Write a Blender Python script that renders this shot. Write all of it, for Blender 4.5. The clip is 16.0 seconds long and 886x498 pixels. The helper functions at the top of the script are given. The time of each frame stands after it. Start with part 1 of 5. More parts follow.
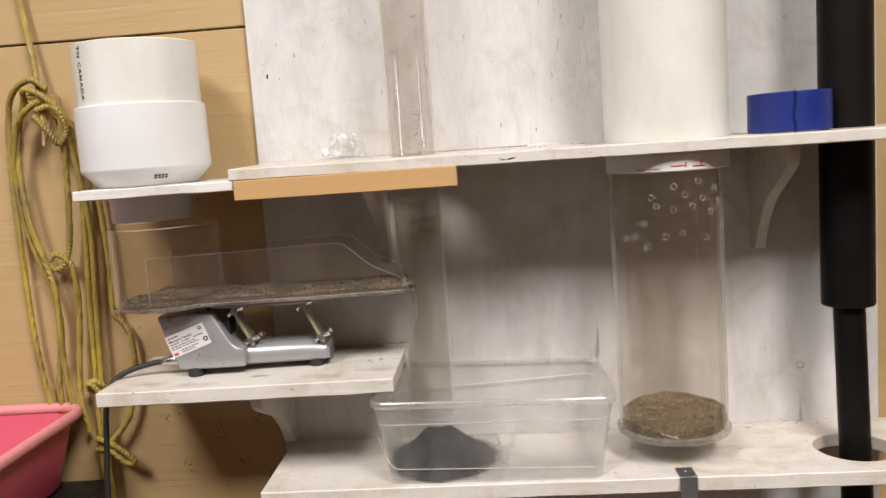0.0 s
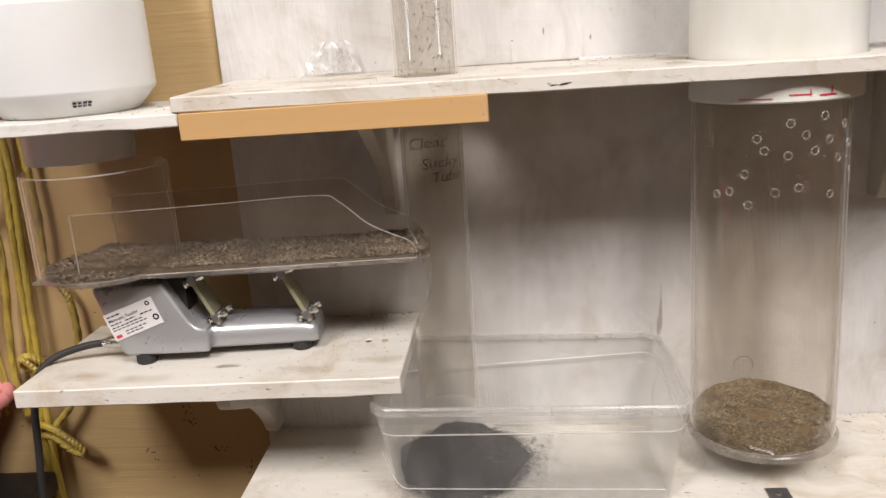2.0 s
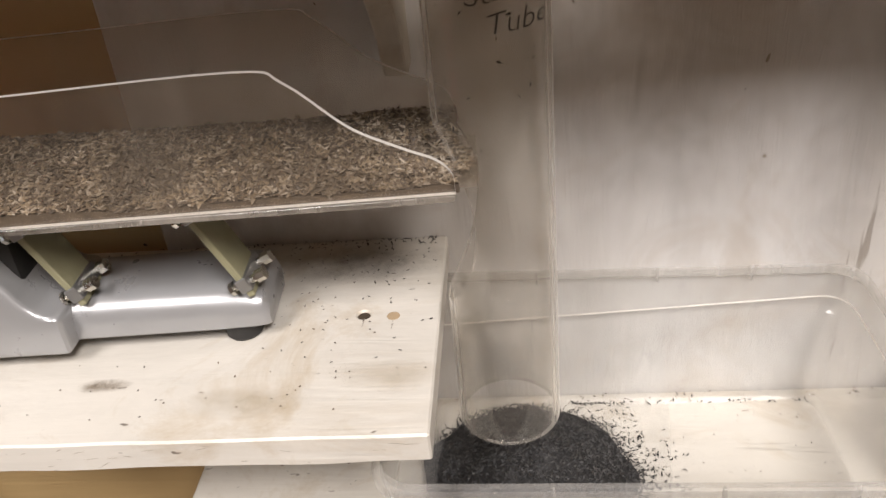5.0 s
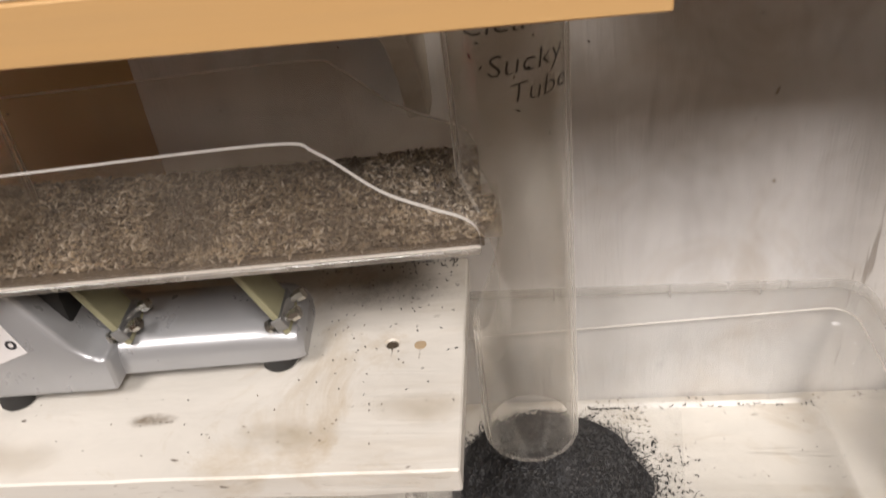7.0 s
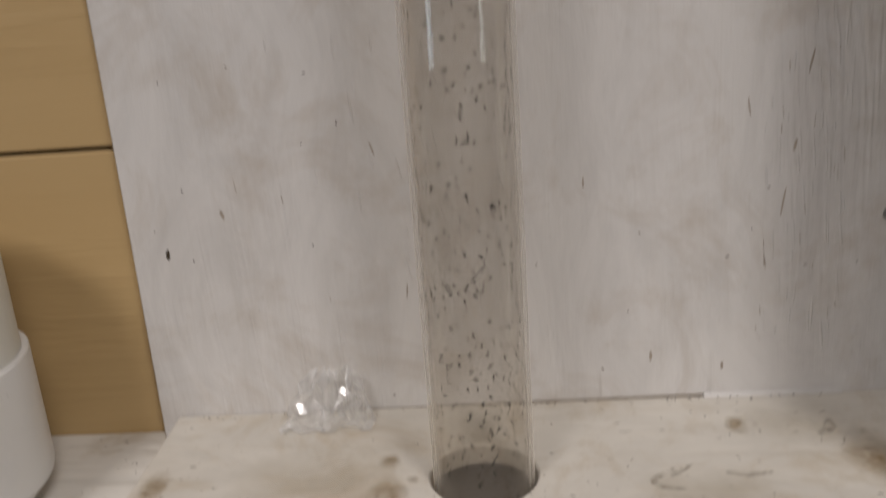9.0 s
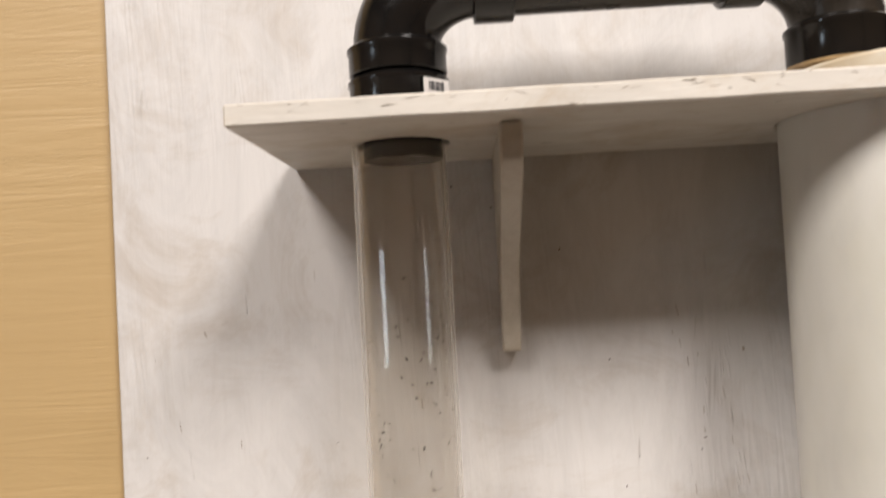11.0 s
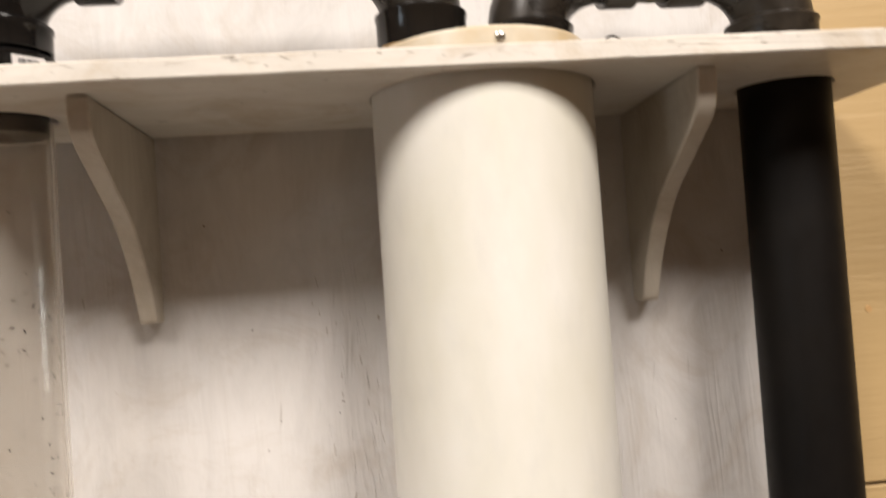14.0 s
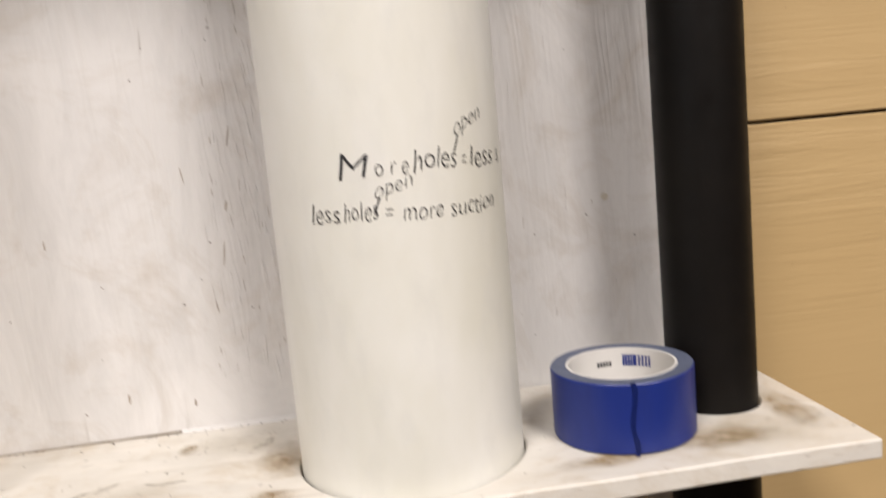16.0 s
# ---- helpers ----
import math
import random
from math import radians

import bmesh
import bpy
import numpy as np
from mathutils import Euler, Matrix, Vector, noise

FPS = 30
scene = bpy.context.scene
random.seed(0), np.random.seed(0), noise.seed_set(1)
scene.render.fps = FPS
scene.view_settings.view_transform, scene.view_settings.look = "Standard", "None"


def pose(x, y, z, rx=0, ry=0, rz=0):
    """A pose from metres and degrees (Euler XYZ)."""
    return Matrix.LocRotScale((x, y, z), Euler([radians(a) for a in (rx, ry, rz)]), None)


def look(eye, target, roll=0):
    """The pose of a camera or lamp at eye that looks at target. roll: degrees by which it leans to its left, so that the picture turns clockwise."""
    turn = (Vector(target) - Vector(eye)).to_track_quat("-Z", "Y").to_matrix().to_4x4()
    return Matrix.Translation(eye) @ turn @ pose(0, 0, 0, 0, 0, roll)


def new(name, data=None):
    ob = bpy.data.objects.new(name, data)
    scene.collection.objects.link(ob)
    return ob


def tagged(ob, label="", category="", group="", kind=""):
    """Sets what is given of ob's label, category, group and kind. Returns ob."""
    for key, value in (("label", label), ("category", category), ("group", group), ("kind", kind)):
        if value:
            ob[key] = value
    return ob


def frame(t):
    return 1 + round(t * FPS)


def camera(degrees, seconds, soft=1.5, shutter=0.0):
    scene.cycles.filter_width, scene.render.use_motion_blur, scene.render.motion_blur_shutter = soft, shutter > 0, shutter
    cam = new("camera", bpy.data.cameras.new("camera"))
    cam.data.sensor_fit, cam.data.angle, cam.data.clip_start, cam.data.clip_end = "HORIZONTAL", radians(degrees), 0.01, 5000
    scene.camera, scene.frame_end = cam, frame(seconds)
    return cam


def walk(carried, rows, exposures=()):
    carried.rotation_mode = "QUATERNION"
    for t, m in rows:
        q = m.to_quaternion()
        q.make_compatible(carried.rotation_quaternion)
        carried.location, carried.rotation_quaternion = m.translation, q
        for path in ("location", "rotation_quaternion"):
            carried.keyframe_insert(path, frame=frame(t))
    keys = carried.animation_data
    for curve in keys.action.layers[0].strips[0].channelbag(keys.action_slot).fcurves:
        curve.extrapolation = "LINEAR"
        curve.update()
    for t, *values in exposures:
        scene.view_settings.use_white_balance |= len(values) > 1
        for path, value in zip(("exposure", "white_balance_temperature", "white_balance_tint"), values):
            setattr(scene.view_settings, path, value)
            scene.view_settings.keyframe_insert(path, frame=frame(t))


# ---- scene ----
cam = camera(56.0, 16.0, 1.5, 0.5)
PATH = [
    (0, (0.084, -1.24, 0.376), (-0.044, 0.741, 0.131), -4.1),
    (0.5, (0.086, -1.192, 0.378), (-0.065, 0.782, 0.098), -4.6),
    (1, (0.078, -1.12, 0.398), (-0.075, 0.846, 0.061), -4.0),
    (1.5, (0.058, -1.022, 0.403), (-0.08, 0.928, -0.019), -3.8),
    (2, (0.053, -0.95, 0.405), (-0.106, 0.98, -0.095), -4.1),
    (2.5, (0.041, -0.874, 0.39), (-0.137, 1.042, -0.154), -4.1),
    (3, (0.033, -0.77, 0.368), (-0.158, 1.13, -0.226), -4.5),
    (3.5, (0.009, -0.639, 0.324), (-0.19, 1.235, -0.344), -4.2),
    (6, (-0.016, -0.491, 0.417), (-0.185, 1.115, -0.763), -6.8),
    (6.5, (-0.019, -0.488, 0.424), (-0.214, 1.111, -0.761), -7.2),
    (7, (-0.017, -0.496, 0.434), (-0.217, 1.14, -0.698), -7.5),
    (7.5, (-0.022, -0.498, 0.464), (-0.197, 1.204, -0.572), -7.1),
    (8, (-0.021, -0.513, 0.532), (-0.16, 1.266, -0.373), -5.8),
    (8.5, (-0.018, -0.53, 0.596), (-0.13, 1.327, -0.139), -4.9),
    (9, (-0.012, -0.559, 0.657), (-0.116, 1.354, 0.083), -4.1),
    (9.5, (-0.018, -0.592, 0.711), (-0.106, 1.37, 0.334), -3.3),
    (10, (-0.013, -0.628, 0.752), (-0.092, 1.363, 0.58), -3.1),
    (12.5, (0.12, -0.685, 0.879), (0.162, 1.31, 1.01), -3.2),
    (13, (0.155, -0.703, 0.862), (0.288, 1.288, 0.983), -2.8),
    (13.5, (0.186, -0.72, 0.827), (0.357, 1.269, 0.948), -3.6),
    (14, (0.225, -0.706, 0.786), (0.415, 1.284, 0.85), -3.9),
    (14.5, (0.249, -0.701, 0.743), (0.464, 1.287, 0.719), -5.1),
    (15, (0.257, -0.694, 0.691), (0.482, 1.29, 0.573), -6.2),
    (15.5, (0.251, -0.687, 0.641), (0.498, 1.287, 0.437), -5.9),
    (16, (0.269, -0.685, 0.593), (0.554, 1.274, 0.308), -5.3),
]
EXPOSURES = [(0, -0.60, 6350, 10), (2, -0.58, 6350, 10), (3, -0.58, 6450, 10), (3.5, -0.36, 6500, 10), (6, -0.57, 6400, 10), (7, -0.62, 6450, 10), (7.5, -0.78, 6400, 10), (8, -1.10, 6450, 10), (8.5, -1.58, 6400, 10),
             (9, -1.78, 6400, 10), (9.5, -1.25, 6450, 10), (10, -0.88, 6550, 10), (12.5, -0.62, 6700, 10), (13.5, -0.54, 6850, 10), (14.5, -0.54, 6700, 10), (15, -0.66, 6500, 10), (16, -0.70, 6450, 10)]
walk(cam, [(t, look(eye, target, roll)) for t, eye, target, roll in PATH], EXPOSURES)

# ---- world and light ----
world = bpy.data.worlds.new("world")
scene.world = world
world.use_nodes = True
world.node_tree.nodes["Background"].inputs[0].default_value = (1.0, 0.85, 0.62, 1)
world.node_tree.nodes["Background"].inputs[1].default_value = 0.001
scene.cycles.transparent_max_bounces = 32


def lamp(name, x, y, z, size_x, size_y, watts, colour):
    data = bpy.data.lights.new(name, "AREA")
    data.shape, data.size, data.size_y, data.energy, data.color = "RECTANGLE", size_x, size_y, watts, colour
    ob = new(name, data)
    ob.matrix_world = pose(x, y, z)
    return ob


WARM = (1.0, 0.935, 0.90)
LAMPS = [(-1.5, -3.2, 3.55, 400), (1.65, -3.2, 3.55, 505)]
for lx, ly, lz, watts in LAMPS:
    lamp("fluorescent_light", lx, ly, lz, 1.2, 1.9, watts, WARM)


# ---- materials ----
class Nodes:
    """Short hand for a node tree."""

    def __init__(self, name):
        self.mat = bpy.data.materials.new(name)
        self.mat.use_nodes = True
        self.t = self.mat.node_tree
        self.t.nodes.clear()
        self.out = self.t.nodes.new("ShaderNodeOutputMaterial")
        self.coord = self.t.nodes.new("ShaderNodeTexCoord").outputs["Object"]

    def n(self, kind, **inputs):
        node = self.t.nodes.new("ShaderNode" + kind)
        for key, value in inputs.items():
            slot = node.inputs[int(key[1:])] if key[0] == "i" and key[1:].isdigit() else node.inputs[key.replace("_", " ")]
            self.put(slot, value)
        return node

    def put(self, slot, value):
        if hasattr(value, "is_output"):
            self.t.links.new(value, slot)
        elif isinstance(value, (tuple, list)) and len(value) == 3 and slot.type == "RGBA":
            slot.default_value = (*value, 1)
        else:
            slot.default_value = value

    def noise(self, scale, stretch=(1, 1, 1), detail=4, rough=0.6, distort=0.0):
        m = self.n("Mapping", Vector=self.coord)
        m.inputs["Scale"].default_value = stretch
        k = self.n("TexNoise", Vector=m.outputs[0], Scale=scale, Detail=detail, Roughness=rough, Distortion=distort)
        return k.outputs["Fac"]

    def ramp(self, value, lo, hi, a=0.0, b=1.0):
        k = self.n("MapRange", i0=value, i1=lo, i2=hi, i3=a, i4=b)
        return k.outputs[0]

    def mix(self, factor, a, b):
        k = self.t.nodes.new("ShaderNodeMix")
        k.data_type = "RGBA"
        self.put(k.inputs[0], factor), self.put(k.inputs[6], a), self.put(k.inputs[7], b)
        return k.outputs[2]

    def math(self, op, a, b=0.0):
        k = self.t.nodes.new("ShaderNodeMath")
        k.operation = op
        k.use_clamp = op in ("MULTIPLY", "ADD", "SUBTRACT")
        self.put(k.inputs[0], a), self.put(k.inputs[1], b)
        return k.outputs[0]

    def bump(self, height, strength, distance=0.001):
        k = self.n("Bump", Strength=strength, Distance=distance, Height=height)
        return k.outputs[0]

    def done(self, **inputs):
        k = self.n("BsdfPrincipled", **inputs)
        self.t.links.new(k.outputs[0], self.out.inputs[0])
        return self.mat


def simple(name, base, rough=0.5, metal=0.0, vary=0.15, scale=40, bump=0.1, alt=None, specular=0.5, stretch=(1, 1, 1)):
    k = Nodes(name)
    big, fine = k.noise(scale * 0.2, stretch), k.noise(scale, stretch, 6)
    alt = alt or tuple(c * (1 - vary) for c in base)
    col = k.mix(k.ramp(big, 0.35, 0.7), base, alt)
    col = k.mix(k.ramp(fine, 0.5, 0.8, 0, 0.5), col, tuple(c * (1 - vary * 1.5) for c in base))
    return k.done(Base_Color=col, Roughness=k.ramp(fine, 0.3, 0.7, max(rough - 0.08, 0.02), rough + 0.08), Metallic=metal,
                  Specular_IOR_Level=specular, Normal=k.bump(fine, bump))


def painted_wood(name, base, grain, stretch, dirt, dirt_lo, dirt_hi, rough=0.45, bump=0.35, specks=0.0, streak=0.5):
    """Brushed white paint over ply: grain relief, thin and thick paint, brown stains, dark flecks."""
    k = Nodes(name)
    g = k.noise(46, stretch, 7, 0.68, 0.9)
    b = k.noise(170, tuple(c * 0.6 for c in stretch), 3)
    mottle = k.noise(16, tuple(0.35 + 0.65 * c for c in stretch), 6, 0.7, 1.2)
    cloud = k.noise(4.5, (1, 1, 1), 5, 0.6, 0.6)
    stain = k.noise(11, (1, 1, 1), 7, 0.72, 1.0)
    worn = k.math("MULTIPLY", k.ramp(g, 0.50, 0.66), k.ramp(cloud, 0.40, 0.62))
    col = k.mix(k.math("MULTIPLY", worn, streak), base, grain)
    col = k.mix(k.ramp(mottle, 0.44, 0.68, 0, 0.42), col, tuple(c * 0.72 for c in base))
    col = k.mix(k.ramp(mottle, 0.28, 0.42, 0.5, 0), col, tuple(min(1, c * 1.10) for c in base))
    col = k.mix(k.ramp(stain, dirt_lo, dirt_hi, 0, 0.62), col, dirt)
    crack = k.math("MULTIPLY", k.ramp(k.noise(34, tuple(c * 0.7 for c in stretch), 4, 0.6, 1.5), 0.665, 0.70), k.ramp(k.noise(7, (1, 1, 0.5), 3), 0.52, 0.62))
    col = k.mix(k.math("MULTIPLY", crack, 0.55), col, (0.16, 0.125, 0.09))
    if specks:
        fleck = k.noise(210, tuple(0.35 + c * 0.5 for c in stretch), 2, 0.5)
        col = k.mix(k.ramp(fleck, 0.74 - specks, 0.80 - specks, 0, 0.8), col, (0.09, 0.06, 0.04))
    rings = k.n("TexWave", Vector=k.n("Mapping", Vector=k.coord, Scale=stretch).outputs[0], Scale=88.0, Distortion=14.0, Detail=4.0, Detail_Scale=0.7)
    rings.bands_direction = "DIAGONAL"
    ripple = k.math("MULTIPLY", rings.outputs["Fac"], k.ramp(cloud, 0.47, 0.62, 0.0, 0.10))
    h = k.math("ADD", k.math("MULTIPLY", g, 0.30), k.math("ADD", k.math("MULTIPLY", b, 0.10), k.math("ADD", k.math("MULTIPLY", mottle, 0.25), ripple)))
    return k.done(Base_Color=col, Roughness=k.ramp(mottle, 0.3, 0.7, rough - 0.10, rough + 0.15), Normal=k.bump(h, bump, 0.0030))


def clear_plastic(name, tint, dust, amount, gloss_rough=0.03, gloss=1.0, scale=30, stretch=(1, 1, 0.35), sheen=0.0):
    """Clear sheet: light goes through, gloss follows the angle as on acrylic, a patchy film of dust scatters."""
    k = Nodes(name)
    facing = k.n("LayerWeight", Blend=0.5).outputs["Facing"]
    shine_part = k.math("MULTIPLY", k.ramp(k.math("POWER", facing, 5.0), 0, 1, 0.04, 1.0), gloss)
    film = k.noise(scale, stretch, 6, 0.7, 0.5)
    smear = k.noise(scale * 0.3, stretch, 4, 0.6, 1.2)
    spots = k.noise(scale * 9, stretch, 3)
    cover = k.math("ADD", k.math("MULTIPLY", k.ramp(film, 0.3, 0.75, amount * 0.4, amount * 2.2), k.ramp(smear, 0.35, 0.65, 0.35, 1.3)), k.ramp(spots, 0.68, 0.75, 0, amount * 1.5))
    see = k.n("BsdfTransparent", Color=tint).outputs[0]
    shine = k.n("BsdfGlossy", Color=(1, 1, 1), Roughness=gloss_rough).outputs[0]
    cloth = k.n("BsdfDiffuse", Color=dust).outputs[0]
    back = k.n("BsdfTranslucent", Color=dust).outputs[0]
    haze = k.n("MixShader", i0=0.45, i1=cloth, i2=back).outputs[0]
    a = k.n("MixShader", i0=cover, i1=see, i2=haze).outputs[0]
    b = k.n("MixShader", i0=shine_part, i1=a, i2=shine).outputs[0]
    if sheen:
        satin = k.n("BsdfGlossy", Color=(1.0, 0.97, 0.92), Roughness=0.55).outputs[0]
        b = k.n("MixShader", i0=k.math("MULTIPLY", k.math("POWER", facing, 6.0), sheen), i1=b, i2=satin).outputs[0]
    k.t.links.new(b, k.out.inputs[0])
    return k.mat


def seed_mat(name, colours, rough=0.6, patchy=0.35):
    k = Nodes(name)
    r = k.t.nodes.new("ShaderNodeNewGeometry").outputs["Random Per Island"]
    ramp = k.t.nodes.new("ShaderNodeValToRGB")
    ramp.color_ramp.interpolation = "CONSTANT"
    while len(ramp.color_ramp.elements) < len(colours):
        ramp.color_ramp.elements.new(0.5)
    for i, c in enumerate(colours):
        ramp.color_ramp.elements[i].position = i / len(colours)
        ramp.color_ramp.elements[i].color = (*c, 1)
    k.t.links.new(r, ramp.inputs[0])
    patch = k.mix(k.ramp(k.noise(24, (1, 1, 1), 5, 0.65), 0.38, 0.60, 0.0, patchy), ramp.outputs[0], tuple(0.45 * v for v in colours[1]))
    return k.done(Base_Color=patch, Roughness=rough)


VERTICAL, ALONG = (1.0, 1.0, 0.09), (0.09, 1.0, 1.0)
PANEL = painted_wood("white_panel_paint", (0.615, 0.597, 0.578), (0.42, 0.38, 0.33), VERTICAL, (0.37, 0.30, 0.225), 0.49, 0.80, 0.36, 0.85, 0.0, 0.2)
SHELF = painted_wood("white_shelf_paint", (0.62, 0.585, 0.525), (0.46, 0.40, 0.32), ALONG, (0.37, 0.265, 0.135), 0.50, 0.74, 0.42, 0.4, 0.025, 0.45)
BRACKET = painted_wood("bracket_paint", (0.52, 0.475, 0.40), (0.36, 0.31, 0.24), VERTICAL, (0.30, 0.235, 0.16), 0.5, 0.75, 0.5, 0.5)
LEDGE = painted_wood("ledge_paint", (0.69, 0.665, 0.62), (0.35, 0.31, 0.26), ALONG, (0.36, 0.28, 0.18), 0.52, 0.72, 0.55, 0.8, 0.02, 0.9)


def yellow_wall():
    k = Nodes("yellow_wall_paint")
    g = k.noise(45, (0.06, 1, 1), 6, 0.65, 0.6)
    cloud = k.noise(3, (0.5, 1, 1), 4)
    fleck = k.noise(130, (0.6, 1, 0.6), 2)
    col = k.mix(k.ramp(g, 0.45, 0.75, 0, 0.16), (0.45, 0.315, 0.150), (0.36, 0.24, 0.105))
    col = k.mix(k.ramp(cloud, 0.4, 0.75, 0, 0.4), col, (0.395, 0.27, 0.122))
    col = k.mix(k.ramp(fleck, 0.78, 0.82, 0, 0.7), col, (0.22, 0.12, 0.05))
    return k.done(Base_Color=col, Roughness=0.5, Normal=k.bump(k.math("MULTIPLY", g, k.ramp(k.noise(5, (0.4, 1, 1), 3), 0.40, 0.62, 0.25, 1.0)), 0.5, 0.0045))


YELLOW = yellow_wall()
BATTEN = simple("bare_pine", (0.55, 0.345, 0.150), 0.5, 0, 0.16, 60, 0.2, (0.49, 0.295, 0.120), stretch=(0.06, 1, 1))
DARK = simple("dark_gap", (0.05, 0.035, 0.02), 0.9)
PVC = simple("cream_pvc", (0.705, 0.695, 0.65), 0.38, 0, 0.13, 46, 0.08, (0.60, 0.585, 0.50), stretch=(1, 1, 0.45))
PVC_WHITE = simple("white_pvc", (0.70, 0.705, 0.71), 0.35, 0, 0.06, 30, 0.05, (0.72, 0.71, 0.68))
PVC_LID = simple("stained_pvc_lid", (0.64, 0.60, 0.51), 0.42, 0, 0.16, 80, 0.12, (0.50, 0.39, 0.24))
ABS = simple("black_abs", (0.005, 0.005, 0.0052), 0.17, 0, 0.2, 70, 0.05, (0.012, 0.010, 0.008), specular=0.36)


def dusty_plastic(name):
    """Black plastic under brown dust that has been wiped off in patches."""
    k = Nodes(name)
    wiped = k.noise(17, (0.55, 1, 1), 5, 0.62, 0.9)
    fine = k.noise(240, (1, 1, 1), 3)
    cover = k.math("MULTIPLY", k.ramp(wiped, 0.42, 0.58, 0.12, 1.0), k.ramp(fine, 0.2, 0.7, 0.6, 1.0))
    col = k.mix(cover, (0.007, 0.0065, 0.006), (0.026, 0.020, 0.014))
    col = k.mix(k.ramp(k.noise(60, (1, 1, 1), 4, 0.7, 1.5), 0.66, 0.74, 0, 0.5), col, (0.05, 0.042, 0.032))
    return k.done(Base_Color=col, Specular_IOR_Level=0.32, Roughness=k.ramp(cover, 0, 1, 0.15, 0.44), Normal=k.bump(wiped, 0.06))


ABS_DUSTY = dusty_plastic("dusty_black_abs")
ABS_MATTE = simple("matte_black_abs", (0.0042, 0.0036, 0.0033), 0.48, 0, 0.25, 50, 0.08, (0.008, 0.0066, 0.0055), specular=0.13)
OLIVE = simple("olive_paint", (0.05, 0.046, 0.018), 0.5, 0, 0.4, 150)
SEALANT = simple("brown_sealant", (0.13, 0.075, 0.03), 0.55, 0, 0.5, 120, 0.4, (0.30, 0.20, 0.09))
RUBBER = simple("black_rubber", (0.018, 0.017, 0.016), 0.6)
BODY = simple("grey_enamel", (0.36, 0.36, 0.365), 0.33, 0.45, 0.05, 60, 0.0)
STEEL = simple("zinc_steel", (0.62, 0.60, 0.55), 0.28, 1.0, 0.2, 90, 0.1)
DULL_STEEL = simple("dull_steel", (0.34, 0.34, 0.34), 0.4, 0.9, 0.2, 90, 0.1)
SPRING = simple("fibreglass_spring", (0.26, 0.245, 0.15), 0.45, 0, 0.2, 60, 0.1)
PAPER = simple("label_paper", (0.62, 0.595, 0.58), 0.55, 0, 0.05, 60, 0.02)
INK = simple("black_ink", (0.022, 0.022, 0.025), 0.6)
FADED_INK = simple("faded_ink", (0.05, 0.045, 0.04), 0.6)
RED_INK = simple("red_ink", (0.50, 0.03, 0.05), 0.6)
BLUE_TAPE = simple("blue_tape", (0.006, 0.020, 0.165), 0.42, 0, 0.25, 80, 0.1, (0.007, 0.020, 0.15), stretch=(1, 1, 0.2))
TAPE_EDGE = simple("tape_edge", (0.085, 0.10, 0.15), 0.6, 0, 0.15, 200, 0.2)
CARD = simple("card_core", (0.58, 0.56, 0.53), 0.7, 0, 0.06, 40, 0.05)
ROPE = simple("yellow_rope", (0.42, 0.305, 0.045), 0.5, 0, 0.45, 60, 0.35, (0.21, 0.155, 0.055))
CLEAT = simple("cleat_wood", (0.52, 0.35, 0.18), 0.5, 0, 0.2, 60, 0.2)
PINK = simple("pink_plastic", (0.60, 0.085, 0.14), 0.36, 0, 0.1, 40, 0.05, (0.56, 0.11, 0.15))
PINK_RIM = simple("worn_pink_rim", (0.66, 0.24, 0.25), 0.45, 0, 0.12, 60, 0.1, (0.58, 0.22, 0.21))
CRATE = simple("black_crate", (0.014, 0.013, 0.013), 0.5)
# Dark brown for the unseen room surfaces, set to keep the bounce low and warm.
ROOM = simple("room_bounce_brown", (0.080, 0.044, 0.018), 0.7, 0, 0.1, 4, 0.05)
FLOOR = simple("concrete", (0.055, 0.034, 0.017), 0.8, 0, 0.2, 6, 0.2)
ACRYLIC = clear_plastic("clear_acrylic", (0.965, 0.95, 0.93), (0.42, 0.37, 0.31), 0.040)
TUBE_CLEAR = clear_plastic("clear_tube_acrylic", (0.952, 0.942, 0.925), (0.50, 0.47, 0.43), 0.032, 0.025, sheen=1.0)
COLUMN_CLEAR = clear_plastic("dusty_column_acrylic", (0.972, 0.960, 0.942), (0.44, 0.39, 0.33), 0.020, 0.03, sheen=0.9)
BIN_CLEAR = clear_plastic("milky_bin_plastic", (0.970, 0.970, 0.965), (0.84, 0.835, 0.83), 0.095, 0.22, 0.8, 9, sheen=0.4)
BIN_RIM = clear_plastic("milky_bin_rim", (0.93, 0.925, 0.91), (0.85, 0.84, 0.82), 0.26, 0.2, 1.0, 9)
EDGE = clear_plastic("sawn_acrylic_edge", (0.9, 0.88, 0.84), (0.86, 0.83, 0.78), 2.0, 0.3)
HOLE_EDGE = clear_plastic("hole_edge", (0.9, 0.88, 0.84), (0.80, 0.77, 0.73), 0.36, 0.12)
TUBE_EDGE = clear_plastic("worn_tube_edge", (0.92, 0.90, 0.87), (0.72, 0.68, 0.63), 0.20, 0.15)
EDGE_DIM = clear_plastic("dull_acrylic_edge", (0.88, 0.86, 0.82), (0.50, 0.46, 0.41), 0.36, 0.2)
FILM = clear_plastic("crumpled_film", (0.97, 0.97, 0.96), (0.88, 0.87, 0.86), 0.50, 0.12, 4.0)
CHAFF = seed_mat("mixed_seed", [(0.27, 0.21, 0.14), (0.135, 0.103, 0.074), (0.33, 0.275, 0.205), (0.085, 0.067, 0.052), (0.22, 0.172, 0.118),
                                (0.165, 0.126, 0.09), (0.42, 0.365, 0.295), (0.10, 0.08, 0.062)], patchy=0.7)
